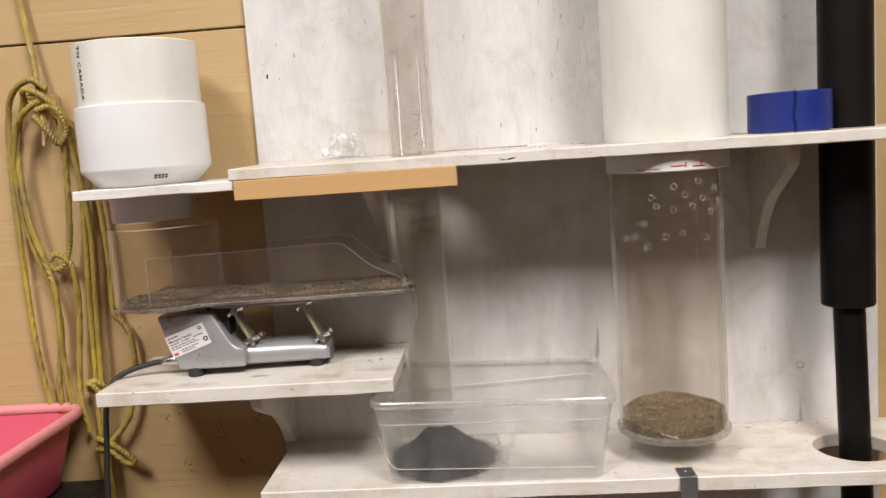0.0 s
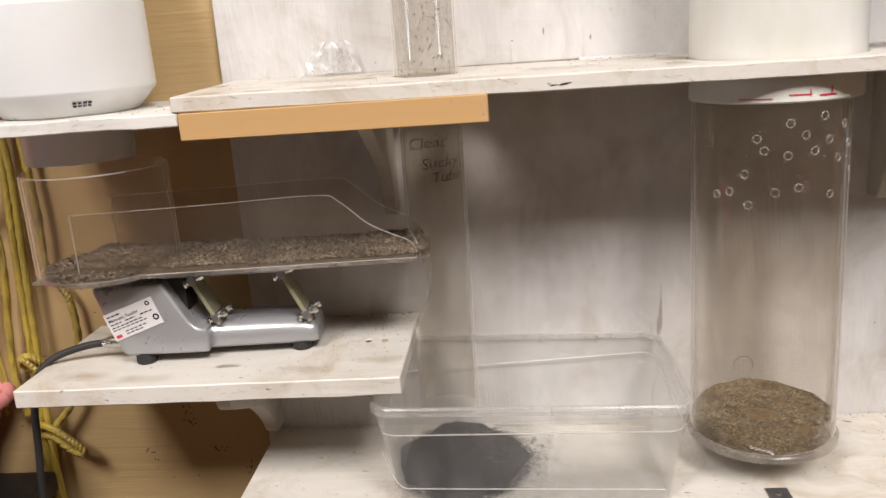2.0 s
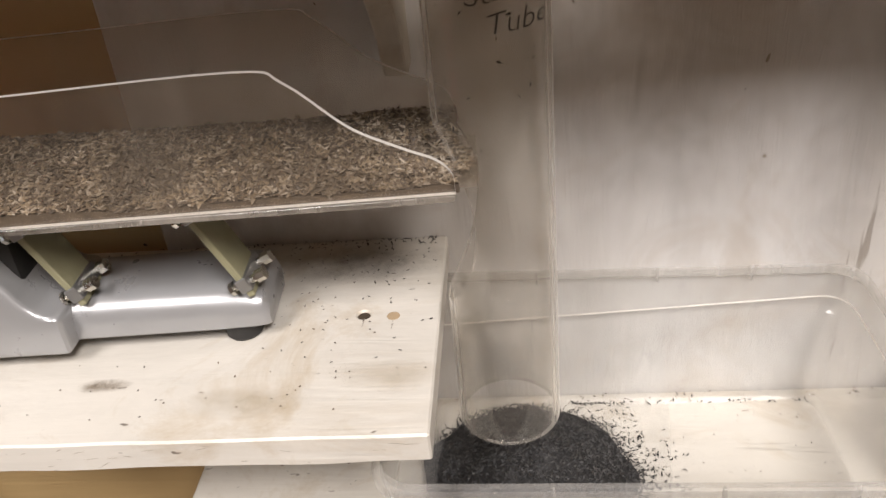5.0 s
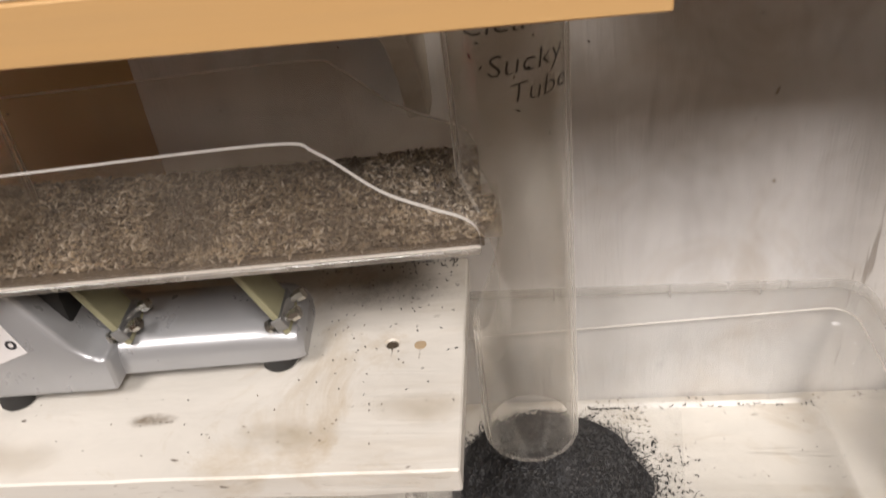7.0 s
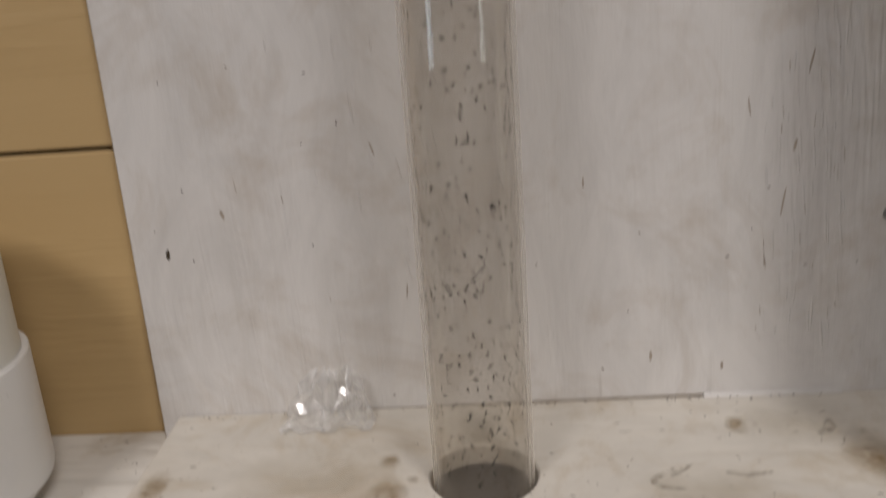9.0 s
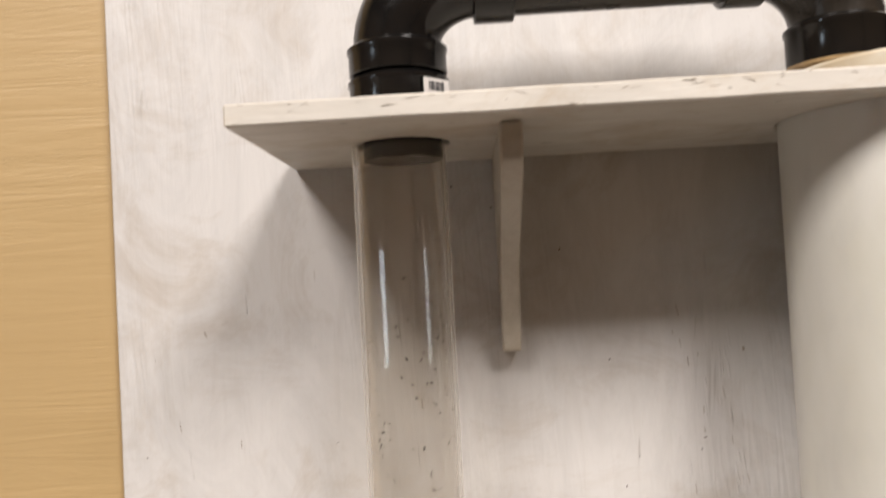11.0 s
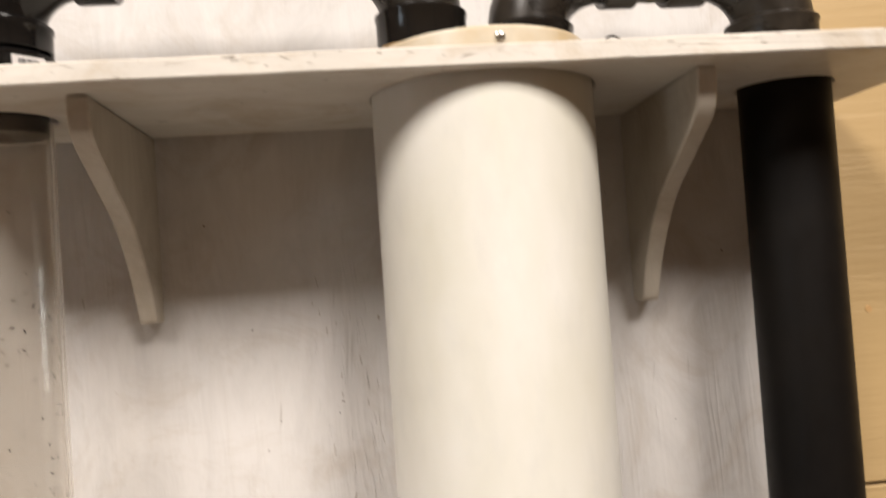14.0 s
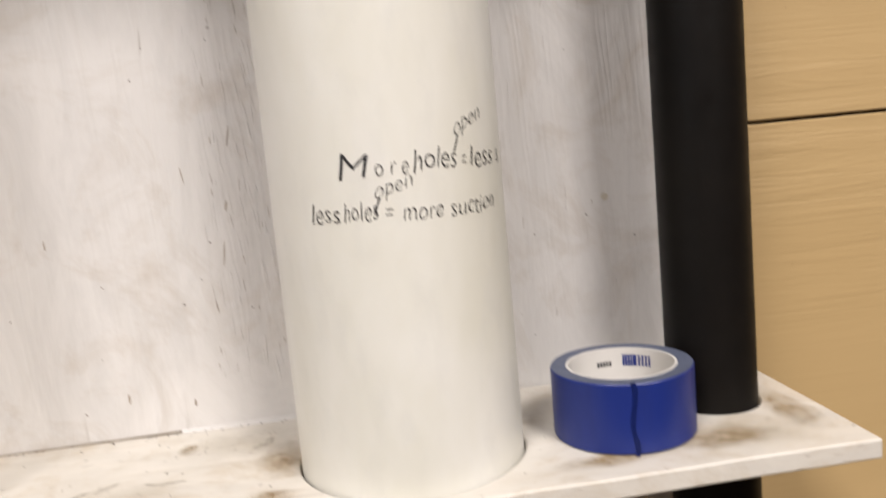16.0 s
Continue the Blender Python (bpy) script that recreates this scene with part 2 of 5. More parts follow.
TAN_SEED = seed_mat("tan_seed", [(0.235, 0.175, 0.10), (0.135, 0.10, 0.058), (0.33, 0.265, 0.165), (0.075, 0.058, 0.036), (0.19, 0.142, 0.082), (0.155, 0.122, 0.072)])
BLACK_SEED = seed_mat("black_seed", [(0.012, 0.011, 0.011), (0.018, 0.016, 0.015), (0.010, 0.010, 0.011), (0.028, 0.024, 0.020)], 0.5)
GRIT = seed_mat("grit", [(0.07, 0.045, 0.03), (0.12, 0.08, 0.05), (0.04, 0.03, 0.022), (0.17, 0.12, 0.07)], 0.8)
SCUFF = simple("grey_scuff", (0.27, 0.23, 0.185), 0.8, 0, 0.4, 300, 0.1, (0.42, 0.37, 0.31))


def soft_stain(name, colour, cover, scale=110):
    """Patchy dirt: the paint below shows between the specks."""
    k = Nodes(name)
    a = k.ramp(k.noise(scale, (1, 1, 1), 6, 0.75, 1.0), 0.58 - cover * 0.3, 0.84 - cover * 0.3, 0.0, 0.72)
    see = k.n("BsdfTransparent", Color=(1, 1, 1)).outputs[0]
    dirt = k.n("BsdfDiffuse", Color=colour).outputs[0]
    k.t.links.new(k.n("MixShader", i0=a, i1=see, i2=dirt).outputs[0], k.out.inputs[0])
    return k.mat


def dark_film(name, colour, centre, size, lo, hi, scale=30):
    """A film of dirt, on the panel also of painted shade, that thins out unevenly away from its middle."""
    k = Nodes(name)
    off = k.n("VectorMath", i0=k.coord, i1=centre)
    off.operation = "SUBTRACT"
    rel = k.n("VectorMath", i0=off.outputs[0], i1=size)
    rel.operation = "DIVIDE"
    far = k.n("VectorMath", i0=rel.outputs[0])
    far.operation = "LENGTH"
    fade = k.ramp(k.math("ADD", far.outputs["Value"], k.ramp(k.noise(scale * 0.3, (1, 1, 0.5), 4), 0.3, 0.7, 0.0, 0.35)), 0.40, 1.0, 1.0, 0.0)
    patch = k.math("MULTIPLY", k.ramp(k.noise(scale, (1, 1, 0.6), 7, 0.72, 0.6), 0.32, 0.70, lo, hi), k.ramp(k.noise(scale * 0.27, (1, 1, 0.7), 4), 0.32, 0.65, 0.45, 1.0))
    see = k.n("BsdfTransparent", Color=(1, 1, 1)).outputs[0]
    dirt = k.n("BsdfDiffuse", Color=colour).outputs[0]
    k.t.links.new(k.n("MixShader", i0=k.math("MULTIPLY", fade, patch), i1=see, i2=dirt).outputs[0], k.out.inputs[0])
    return k.mat


PLUG = simple("wood_filler", (0.42, 0.31, 0.19), 0.7, 0, 0.2, 100)


# ---- mesh helpers ----
def part(name, bm, material, parent=None, label="", smooth=True):
    """Link a bmesh, or a mesh, as one object; a child keeps its place in the world."""
    if isinstance(bm, bmesh.types.BMesh):
        me = bpy.data.meshes.new(name)
        bmesh.ops.recalc_face_normals(bm, faces=bm.faces)
        bm.to_mesh(me)
        bm.free()
    else:
        me = bm
    for m in material if isinstance(material, (list, tuple)) else [material]:
        me.materials.append(m)
    if smooth:
        me.polygons.foreach_set("use_smooth", [True] * len(me.polygons))
        me.set_sharp_from_angle(angle=radians(32))
    ob = new(name, me)
    if parent is not None:
        ob.parent = parent
        if parent.type == "EMPTY":
            ob.matrix_parent_inverse = Matrix.Translation(-parent.location)
    if label:
        ob["label"] = label
    return ob


def thing(name, at, label, category, group="", kind=""):
    ob = new(name)
    ob.empty_display_size = 0.02
    ob.location = at
    return tagged(ob, label, category, group, kind)


def box(x0, x1, y0, y1, z0, z1, bevel=0.0, segments=2):
    bm = bmesh.new()
    bmesh.ops.create_cube(bm, size=1, matrix=Matrix.LocRotScale(((x0 + x1) / 2, (y0 + y1) / 2, (z0 + z1) / 2), None, (x1 - x0, y1 - y0, z1 - z0)))
    if bevel:
        bmesh.ops.bevel(bm, geom=bm.edges[:], offset=bevel, segments=segments, affect="EDGES", profile=0.6)
    return bm


def slab(outline, holes, z0, z1, drop=None, rough=0.0):
    """A flat plate with round holes; drop(x, y) sags it, rough wears its front edges."""
    bm = bmesh.new()
    loops = [outline] + [[(cx + r * math.cos(a * math.tau / 40), cy + r * math.sin(a * math.tau / 40)) for a in range(40)] for cx, cy, r in holes]
    for loop in loops:
        vs = [bm.verts.new((x, y, z0)) for x, y in loop]
        for i, v in enumerate(vs):
            bm.edges.new((v, vs[(i + 1) % len(vs)]))
    bmesh.ops.triangle_fill(bm, use_beauty=True, use_dissolve=False, edges=bm.edges[:])
    top = bmesh.ops.extrude_face_region(bm, geom=bm.faces[:])
    for v in [g for g in top["geom"] if isinstance(g, bmesh.types.BMVert)]:
        v.co.z = z1
    bmesh.ops.recalc_face_normals(bm, faces=bm.faces)
    rim = [e for e in bm.edges if len(e.link_faces) == 2 and e.calc_face_angle(0) > 1.0]
    bmesh.ops.bevel(bm, geom=rim, offset=0.0012, segments=1, affect="EDGES")
    for v in bm.verts:
        if rough:
            v.co += Vector((0, rough, rough)) * (noise.noise(Vector((v.co.x * 25, v.co.y * 9, v.co.z * 40))))
        if drop:
            v.co.z += drop(v.co.x, v.co.y)
    return bm


def edge_run(x0, y0, x1, y1, steps):
    return [(x0 + (x1 - x0) * i / steps, y0 + (y1 - y0) * i / steps) for i in range(steps)]


def plank_outline(x0, x1, y0, y1):
    return edge_run(x0, y0, x1, y0, 60) + edge_run(x1, y0, x1, y1, 14) + edge_run(x1, y1, x0, y1, 4) + edge_run(x0, y1, x0, y0, 14)


def lathe(profile, cx, cy, segments=48, closed=True, bm=None, lean=(0, 0), z_ref=0.0):
    """Turn a profile of (radius, height) about an upright axis."""
    bm = bm or bmesh.new()
    rings = []
    for r, z in profile:
        ox, oy = cx + lean[0] * (z - z_ref), cy + lean[1] * (z - z_ref)
        if r < 1e-5:
            rings.append([bm.verts.new((ox, oy, z))] * segments)
        else:
            rings.append([bm.verts.new((ox + r * math.cos(math.tau * i / segments), oy + r * math.sin(math.tau * i / segments), z)) for i in range(segments)])
    for a, b in zip(rings, rings[1:] + (rings[:1] if closed else [])):
        for i in range(segments):
            j = (i + 1) % segments
            vs = list(dict.fromkeys((a[i], a[j], b[j], b[i])))
            if len(vs) > 2:
                bm.faces.new(vs)
    return bm


def pipe(r, wall, z0, z1, cx, cy, segments=48, lean=(0, 0), z_ref=0.0):
    c = min(0.0012, wall / 3)
    return lathe([(r - wall, z0), (r - c, z0), (r, z0 + c), (r, z1 - c), (r - c, z1), (r - wall, z1)], cx, cy, segments, True, None, lean, z_ref)


def smooth_path(points, per=8):
    """Catmull-Rom through the points."""
    p = [Vector(q) for q in points]
    p = [p[0] * 2 - p[1]] + p + [p[-1] * 2 - p[-2]]
    out = []
    for i in range(1, len(p) - 2):
        for k in range(per):
            t = k / per
            out.append(0.5 * (2 * p[i] + (p[i + 1] - p[i - 1]) * t + (2 * p[i - 1] - 5 * p[i] + 4 * p[i + 1] - p[i + 2]) * t * t
                              + (3 * p[i] - p[i - 1] - 3 * p[i + 1] + p[i + 2]) * t ** 3))
    return out + [p[-2]]


def sweep(path, radius, segments=20, bm=None, caps=True, strands=0, lay=0.02, radii=None):
    """A round section carried along a path; strands > 0 gives it the lobes of laid rope."""
    bm = bm or bmesh.new()
    path = [Vector(p) for p in path]
    up, rings, run = None, [], 0.0
    for i, p in enumerate(path):
        d = (path[min(i + 1, len(path) - 1)] - path[max(i - 1, 0)]).normalized()
        if up is None:
            up = d.orthogonal().normalized()
        up = (up - d * up.dot(d)).normalized()
        side = d.cross(up)
        if i:
            run += (p - path[i - 1]).length
        ring = []
        for k in range(segments):
            a = math.tau * k / segments
            r = radii[i] if radii else radius
            if strands:
                r *= 0.64 + 0.46 * abs(math.cos(strands * 0.5 * (a - math.tau * run / lay)))
            ring.append(bm.verts.new(p + (up * math.cos(a) + side * math.sin(a)) * r))
        rings.append(ring)
    for a, b in zip(rings, rings[1:]):
        for k in range(segments):
            j = (k + 1) % segments
            bm.faces.new((a[k], a[j], b[j], b[k]))
    if caps:
        bm.faces.new(rings[0][::-1]), bm.faces.new(rings[-1])
    return bm


def prism(outline, axis, a0, a1, bevel=0.0, segments=2):
    """An outline in the two other axes, drawn out along axis ("x" or "y")."""
    bm = bmesh.new()
    def at(u, w, a):
        return (a, u, w) if axis == "x" else (u, a, w)
    lo, hi = [bm.verts.new(at(u, w, a0)) for u, w in outline], [bm.verts.new(at(u, w, a1)) for u, w in outline]
    bm.faces.new(lo), bm.faces.new(hi[::-1])
    for i in range(len(lo)):
        j = (i + 1) % len(lo)
        bm.faces.new((lo[i], lo[j], hi[j], hi[i]))
    bmesh.ops.recalc_face_normals(bm, faces=bm.faces)
    if bevel:
        bmesh.ops.bevel(bm, geom=bm.edges[:], offset=bevel, segments=segments, affect="EDGES", profile=0.55)
    return bm


def loft(loops, close_ends=True):
    bm = bmesh.new()
    rows = [[bm.verts.new(p) for p in lp] for lp in loops]
    for a, b in zip(rows, rows[1:]):
        for i in range(len(a)):
            j = (i + 1) % len(a)
            bm.faces.new((a[i], a[j], b[j], b[i]))
    if close_ends:
        bm.faces.new(rows[0][::-1]), bm.faces.new(rows[-1])
    return bm


def rod(a, b, radius, segments=14):
    return sweep([a, b], radius, segments)


def bits(places, length, width, flat=0.7, seed=1, up=None):
    """Many small pointed grains as one mesh."""
    rng = np.random.default_rng(seed)
    n = len(places)
    shape = np.array([(1, 0, 0), (-1, 0, 0), (0.15, 1, 0), (0.15, -1, 0), (0.15, 0, 1), (0.15, 0, -1)], float)
    faces = np.array([(0, 2, 4), (2, 1, 4), (1, 3, 4), (3, 0, 4), (2, 0, 5), (1, 2, 5), (3, 1, 5), (0, 3, 5)])
    size = rng.uniform(0.7, 1.25, (n, 1)) * np.array([[length / 2, width / 2, width / 2 * flat]])
    yaw, tilt = rng.uniform(0, math.tau, n), rng.normal(0, 0.35, n)
    cy, sy, ct, st = np.cos(yaw), np.sin(yaw), np.cos(tilt), np.sin(tilt)
    ex = np.stack([cy * ct, sy * ct, st], 1)
    ey = np.stack([-sy, cy, 0 * cy], 1)
    if up is not None:
        nrm = np.asarray(up, float)
        t1 = np.cross(nrm, (0, 0, 1.0))
        t1 /= np.linalg.norm(t1, axis=1)[:, None]
        t2 = np.cross(nrm, t1)
        ex, ey = t1 * cy[:, None] + t2 * sy[:, None], -t1 * sy[:, None] + t2 * cy[:, None]
    ez = np.cross(ex, ey)
    v = np.asarray(places, float)[:, None, :] + (shape[None, :, 0:1] * size[:, None, 0:1] * ex[:, None, :]
        + shape[None, :, 1:2] * size[:, None, 1:2] * ey[:, None, :] + shape[None, :, 2:3] * size[:, None, 2:3] * ez[:, None, :])
    f = faces[None] + 6 * np.arange(n)[:, None, None]
    me = bpy.data.meshes.new("grains")
    me.from_pydata(v.reshape(-1, 3).tolist(), [], f.reshape(-1, 3).tolist())
    return me


def lettering(text, size, place, sheer=0.0, bold=0.0, spacing=1.0, width=None):
    """Words in the built-in font as a flat mesh; place(u, v) carries each point onto its surface."""
    cu = bpy.data.curves.new("words", "FONT")
    cu.body, cu.size, cu.shear, cu.offset, cu.space_character, cu.resolution_u = text, size, sheer, bold, spacing, 3
    tmp = new("words", cu)
    me = bpy.data.meshes.new_from_object(tmp.evaluated_get(bpy.context.evaluated_depsgraph_get()))
    bpy.data.objects.remove(tmp)
    bpy.data.curves.remove(cu)
    bm = bmesh.new()
    bm.from_mesh(me)
    bpy.data.meshes.remove(me)
    for _ in range(2):
        bmesh.ops.subdivide_edges(bm, edges=[e for e in bm.edges if e.calc_length() > size * 0.18], cuts=1)
    lo, hi = min(v.co.x for v in bm.verts), max(v.co.x for v in bm.verts)
    squeeze = width / (hi - lo) if width else 1.0
    for v in bm.verts:
        wob = Vector((v.co.x * 90, v.co.y * 60, size * 900))
        v.co = place((v.co.x - lo) * squeeze + (0.05 * size * noise.noise(wob) if width else 0), v.co.y + (0.11 * size * noise.noise(wob + Vector((5, 1, 0))) if width else 0))
    return bm


def stain(owner, x, y, z, rx, ry, colour=(0.31, 0.21, 0.095), hi=0.85):
    """A soft brown spot lying on a level face."""
    bm = bmesh.new()
    bm.faces.new([bm.verts.new((x + a * rx * 1.3, y + b * ry * 1.3, z)) for a, b in ((-1, -1), (1, -1), (1, 1), (-1, 1))])
    return part("stain", bm, dark_film("brown_stain", colour, (x, y, z), (rx * 1.3, ry * 1.3, 1.0), 0.2, hi, 130), owner, "", False)


# ---- the room ----
WALL_Y = 0.013
wall = thing("wall_north", (0, WALL_Y, -1.0), "warm yellow painted plywood siding wall with dark joints", "wall", kind="structure")
part("backing", box(-4.0, 4.0, WALL_Y + 0.012, 0.15, -1.0, 3.8), DARK, wall)
SEAM = 0.5725
for x0, x1, z0, z1 in [(-4.0, 4.0, -1.0, SEAM - 0.0015), (-4.0, 0.1945, SEAM + 0.0015, 1.9), (0.1965, 4.0, SEAM + 0.0015, 1.9), (-4.0, 4.0, 1.903, 3.8)]:
    part("siding_sheet", box(x0, x1, WALL_Y, WALL_Y + 0.012, z0, z1, 0.0012, 1), YELLOW, wall)
# Unseen walls, floor and ceiling, added to close the room and set the fill.
for name, dims, mat, label, cat in [
        ("wall_south", (-4.0, 4.0, -6.15, -6.0, -1.0, 3.8), ROOM, "unseen dark brown wall closing the room", "wall"),
        ("wall_east", (4.0, 4.15, -6.0, 0.15, -1.0, 3.8), ROOM, "unseen dark brown wall closing the room", "wall"),
        ("wall_west", (-4.15, -4.0, -6.0, 0.15, -1.0, 3.8), ROOM, "unseen dark brown wall closing the room", "wall"),
        ("floor", (-4.15, 4.15, -6.15, 0.15, -1.1, -1.0), FLOOR, "unseen dark brown floor closing the room", "floor"),
        ("ceiling", (-4.15, 4.15, -6.15, 0.15, 3.8, 3.9), ROOM, "unseen dark brown ceiling closing the room", "ceiling")]:
    tagged(part(name, box(*dims), mat), label, cat, kind="structure")


window = thing("window_1", (-3.99, -3.05, 0.22), "small daylit workshop window with a white frame", "window", kind="structure")
daylight = Nodes("daylight")
daylight.t.links.new(daylight.n("Emission", Color=(0.72, 0.86, 1.0), Strength=14.0).outputs[0], daylight.out.inputs[0])
part("pane", box(-3.998, -3.994, -3.40, -2.75, 0.22, 0.98), daylight.mat, window)
for dims in ((-3.40, -2.75, 0.18, 0.22), (-3.40, -2.75, 0.98, 1.02), (-3.44, -3.40, 0.18, 1.02), (-2.75, -2.71, 0.18, 1.02)):
    part("window_frame", box(-3.998, -3.97, *dims, 0.003), PVC_WHITE, window)


def ceiling_light(x, y, z):
    lightbox = thing("ceiling_light", (x, y, z + 0.25), "wide white fluorescent ceiling fixture", "ceiling light", "ceiling lights")
    part("housing", box(x - 0.64, x + 0.64, y - 1.0, y + 1.0, z + 0.02, z + 0.09, 0.01), PVC_WHITE, lightbox)
    for dx in (-0.45, 0.45):
        part("hanger", rod((x + dx, y, z + 0.09), (x + dx, y, 3.8), 0.004), STEEL, lightbox)


for lx, ly, lz, watts in LAMPS:
    ceiling_light(lx, ly, lz)

# ---- white backing panel and its shelves ----
panel = tagged(part("backing_panel", box(-0.264, 0.638, 0.0, WALL_Y - 0.0005, -0.9, 1.124, 0.0012, 1), PANEL),
               "white brushed plywood panel screwed to the yellow wall", "panel", kind="structure")


def upper_drop(x, y):
    return -0.0055 * (x + 0.25) / 0.88 + 0.018 * (y + 0.09)


def lower_drop(x, y):
    return -0.0085 * (x + 0.25) / 0.9


TUBE_AT, PIPE_AT, BLACK_AT = (-0.0215, -0.092), (0.3182, -0.1044), (0.5600, -0.0860)
upper_shelf = tagged(part("upper_shelf", slab(plank_outline(-0.250, 0.627, -0.197, -0.0008),
    [(*TUBE_AT, 0.0345), (*PIPE_AT, 0.0820), (*BLACK_AT, 0.0358)], 0.353, 0.3675, upper_drop, 0.0006), SHELF),
    "white painted plywood shelf with round pipe holes and brown stains", "shelf", "wall shelves")
top_shelf = tagged(part("top_shelf", slab(plank_outline(-0.113, 0.646, -0.197, -0.0008),
    [(-0.0185, -0.096, 0.032), (*PIPE_AT, 0.0820), (*BLACK_AT, 0.0358)], 0.9150, 0.9285, None, 0.0006), SHELF),
    "white painted plywood shelf carrying black elbow pipes", "shelf", "wall shelves")
feeder_shelf = tagged(part("feeder_shelf", slab(plank_outline(-0.458, -0.060, -0.1975, -0.0008),
    [(-0.107, -0.0925, 0.0040)], 0.0640, 0.0830, None, 0.0005), SHELF),
    "thick white painted shelf under the vibrating feeder, speckled with seed", "shelf", "wall shelves")
lower_shelf = tagged(part("lower_shelf", slab(plank_outline(-0.250, 0.66, -0.1965, -0.0008),
    [(0.556, -0.112, 0.053)], -0.0835, -0.0640, lower_drop, 0.0006), SHELF),
    "white painted bottom shelf with a round cut-out for the black pipe", "shelf", "wall shelves")
ledge = tagged(part("side_ledge", slab(plank_outline(-0.456, -0.2455, -0.196, WALL_Y - 0.0008), [(-0.392, -0.1, 0.05)], 0.3385, 0.3510, None, 0.0008), LEDGE),
               "worn white side ledge carrying a white pipe coupling", "shelf", "wall shelves")
batten = thing("batten", (-0.1, -0.19, 0.326), "bare orange pine batten screwed under the shelf edge", "batten")
part("board", box(-0.2435, 0.0405, -0.1995, -0.181, 0.3255, 0.3505, 0.0008, 1), BATTEN, batten)
for bx, bz in ((0.034, 0.343), (0.036, 0.333), (0.008, 0.346)):
    part("nail_head", rod((bx, -0.1999, bz), (bx, -0.1985, bz), 0.0010, 8), SCUFF, batten)


def bracket(x, z, thick, height, reach, label):
    """A sawn shelf bracket: broad at the shelf, S-curved down to a blunt foot on the wall."""
    k, q = height / 0.156, reach / 0.171
    curve = [(-0.171, 0), (-0.169, -0.016), (-0.160, -0.031), (-0.122, -0.054), (-0.079, -0.080), (-0.044, -0.120), (-0.027, -0.152)]
    pts = [(p.x * q, z + p.y * k) for p in smooth_path([(a, b, 0) for a, b in curve], 4)]
    outline = pts + [(-0.024 * q, z - 0.156 * k), (-0.0008, z - 0.156 * k), (-0.0008, z)]
    ob = part("shelf_bracket", prism(outline, "x", x - thick / 2, x + thick / 2, 0.0012, 1), SHELF if label.startswith("white") else BRACKET)
    return tagged(ob, label, "bracket", "shelf brackets")


SAWN = "cream painted S-curved wooden bracket"
bracket(0.0520, 0.9147, 0.0140, 0.151, 0.168, SAWN + " under the top shelf")
bracket(0.4620, 0.9147, 0.0140, 0.161, 0.171, SAWN + " under the top shelf")
bracket(-0.0790, 0.3505, 0.0145, 0.142, 0.171, SAWN + " under the upper shelf")
bracket(0.4630, 0.3475, 0.0145, 0.150, 0.171, SAWN + " under the upper shelf")
bracket(-0.2500, 0.0637, 0.0160, 0.120, 0.176, "white sawn wooden bracket under the feeder shelf")

# ---- clear suction tube with black elbows ----
tube = thing("suction_tube", (*TUBE_AT, 0.0), "tall clear acrylic suction tube flecked with black seed", "tube")
TUBE_LEAN = (0.0, -0.004)


def tube_mesh():
    """The tube with a long rounded slot in the side that faces the tray."""
    r, wall, segs, cut = 0.0322, 0.0026, 76, 4
    lo, hi = 0.097, 0.212
    mid, span = (lo + hi) / 2, (hi - lo) / 2
    slot = [mid - span * math.cos(math.pi * i / 40) for i in range(41)]
    levels = [0.002, 0.004, 0.03, 0.06, 0.09] + slot + [0.22, 0.26, 0.30, 0.40, 0.55, 0.70, 0.85, 0.914]

    def angle(z, k):
        half = max(0.02, 1.18 * math.sqrt(max(0.0, 1 - ((z - mid) / span) ** 2)))
        if k <= cut:
            return math.pi - half + 2 * half * k / cut
        return math.pi + half + (math.tau - 2 * half) * (k - cut) / (segs - cut)

    bm = bmesh.new()
    grid = {}
    for i, z in enumerate(levels):
        cx, cy = TUBE_AT[0] + TUBE_LEAN[0] * z, TUBE_AT[1] + TUBE_LEAN[1] * z
        for k in range(segs):
            a = angle(z, k)
            for side, rr in ((0, r), (1, r - wall)):
                grid[i, k, side] = bm.verts.new((cx + rr * math.cos(a), cy + rr * math.sin(a), z))
    keep = {(i, k) for i in range(len(levels) - 1) for k in range(segs) if not (lo <= levels[i] and levels[i + 1] <= hi and k < cut)}
    for i, k in sorted(keep):
        j = (k + 1) % segs
        bm.faces.new((grid[i, k, 0], grid[i, j, 0], grid[i + 1, j, 0], grid[i + 1, k, 0]))
        bm.faces.new((grid[i, k, 1], grid[i + 1, k, 1], grid[i + 1, j, 1], grid[i, j, 1]))
        for near, p, q in (((i - 1, k), (i, k), (i, j)), ((i + 1, k), (i + 1, j), (i + 1, k)),
                           ((i, (k - 1) % segs), (i + 1, k), (i, k)), ((i, j), (i, j), (i + 1, j))):
            if near not in keep:
                f = bm.faces.new((grid[(*q, 0)], grid[(*p, 0)], grid[(*p, 1)], grid[(*q, 1)]))
                f.material_index = 1
    bmesh.ops.delete(bm, geom=[v for v in bm.verts if not v.link_faces], context="VERTS")
    return bm


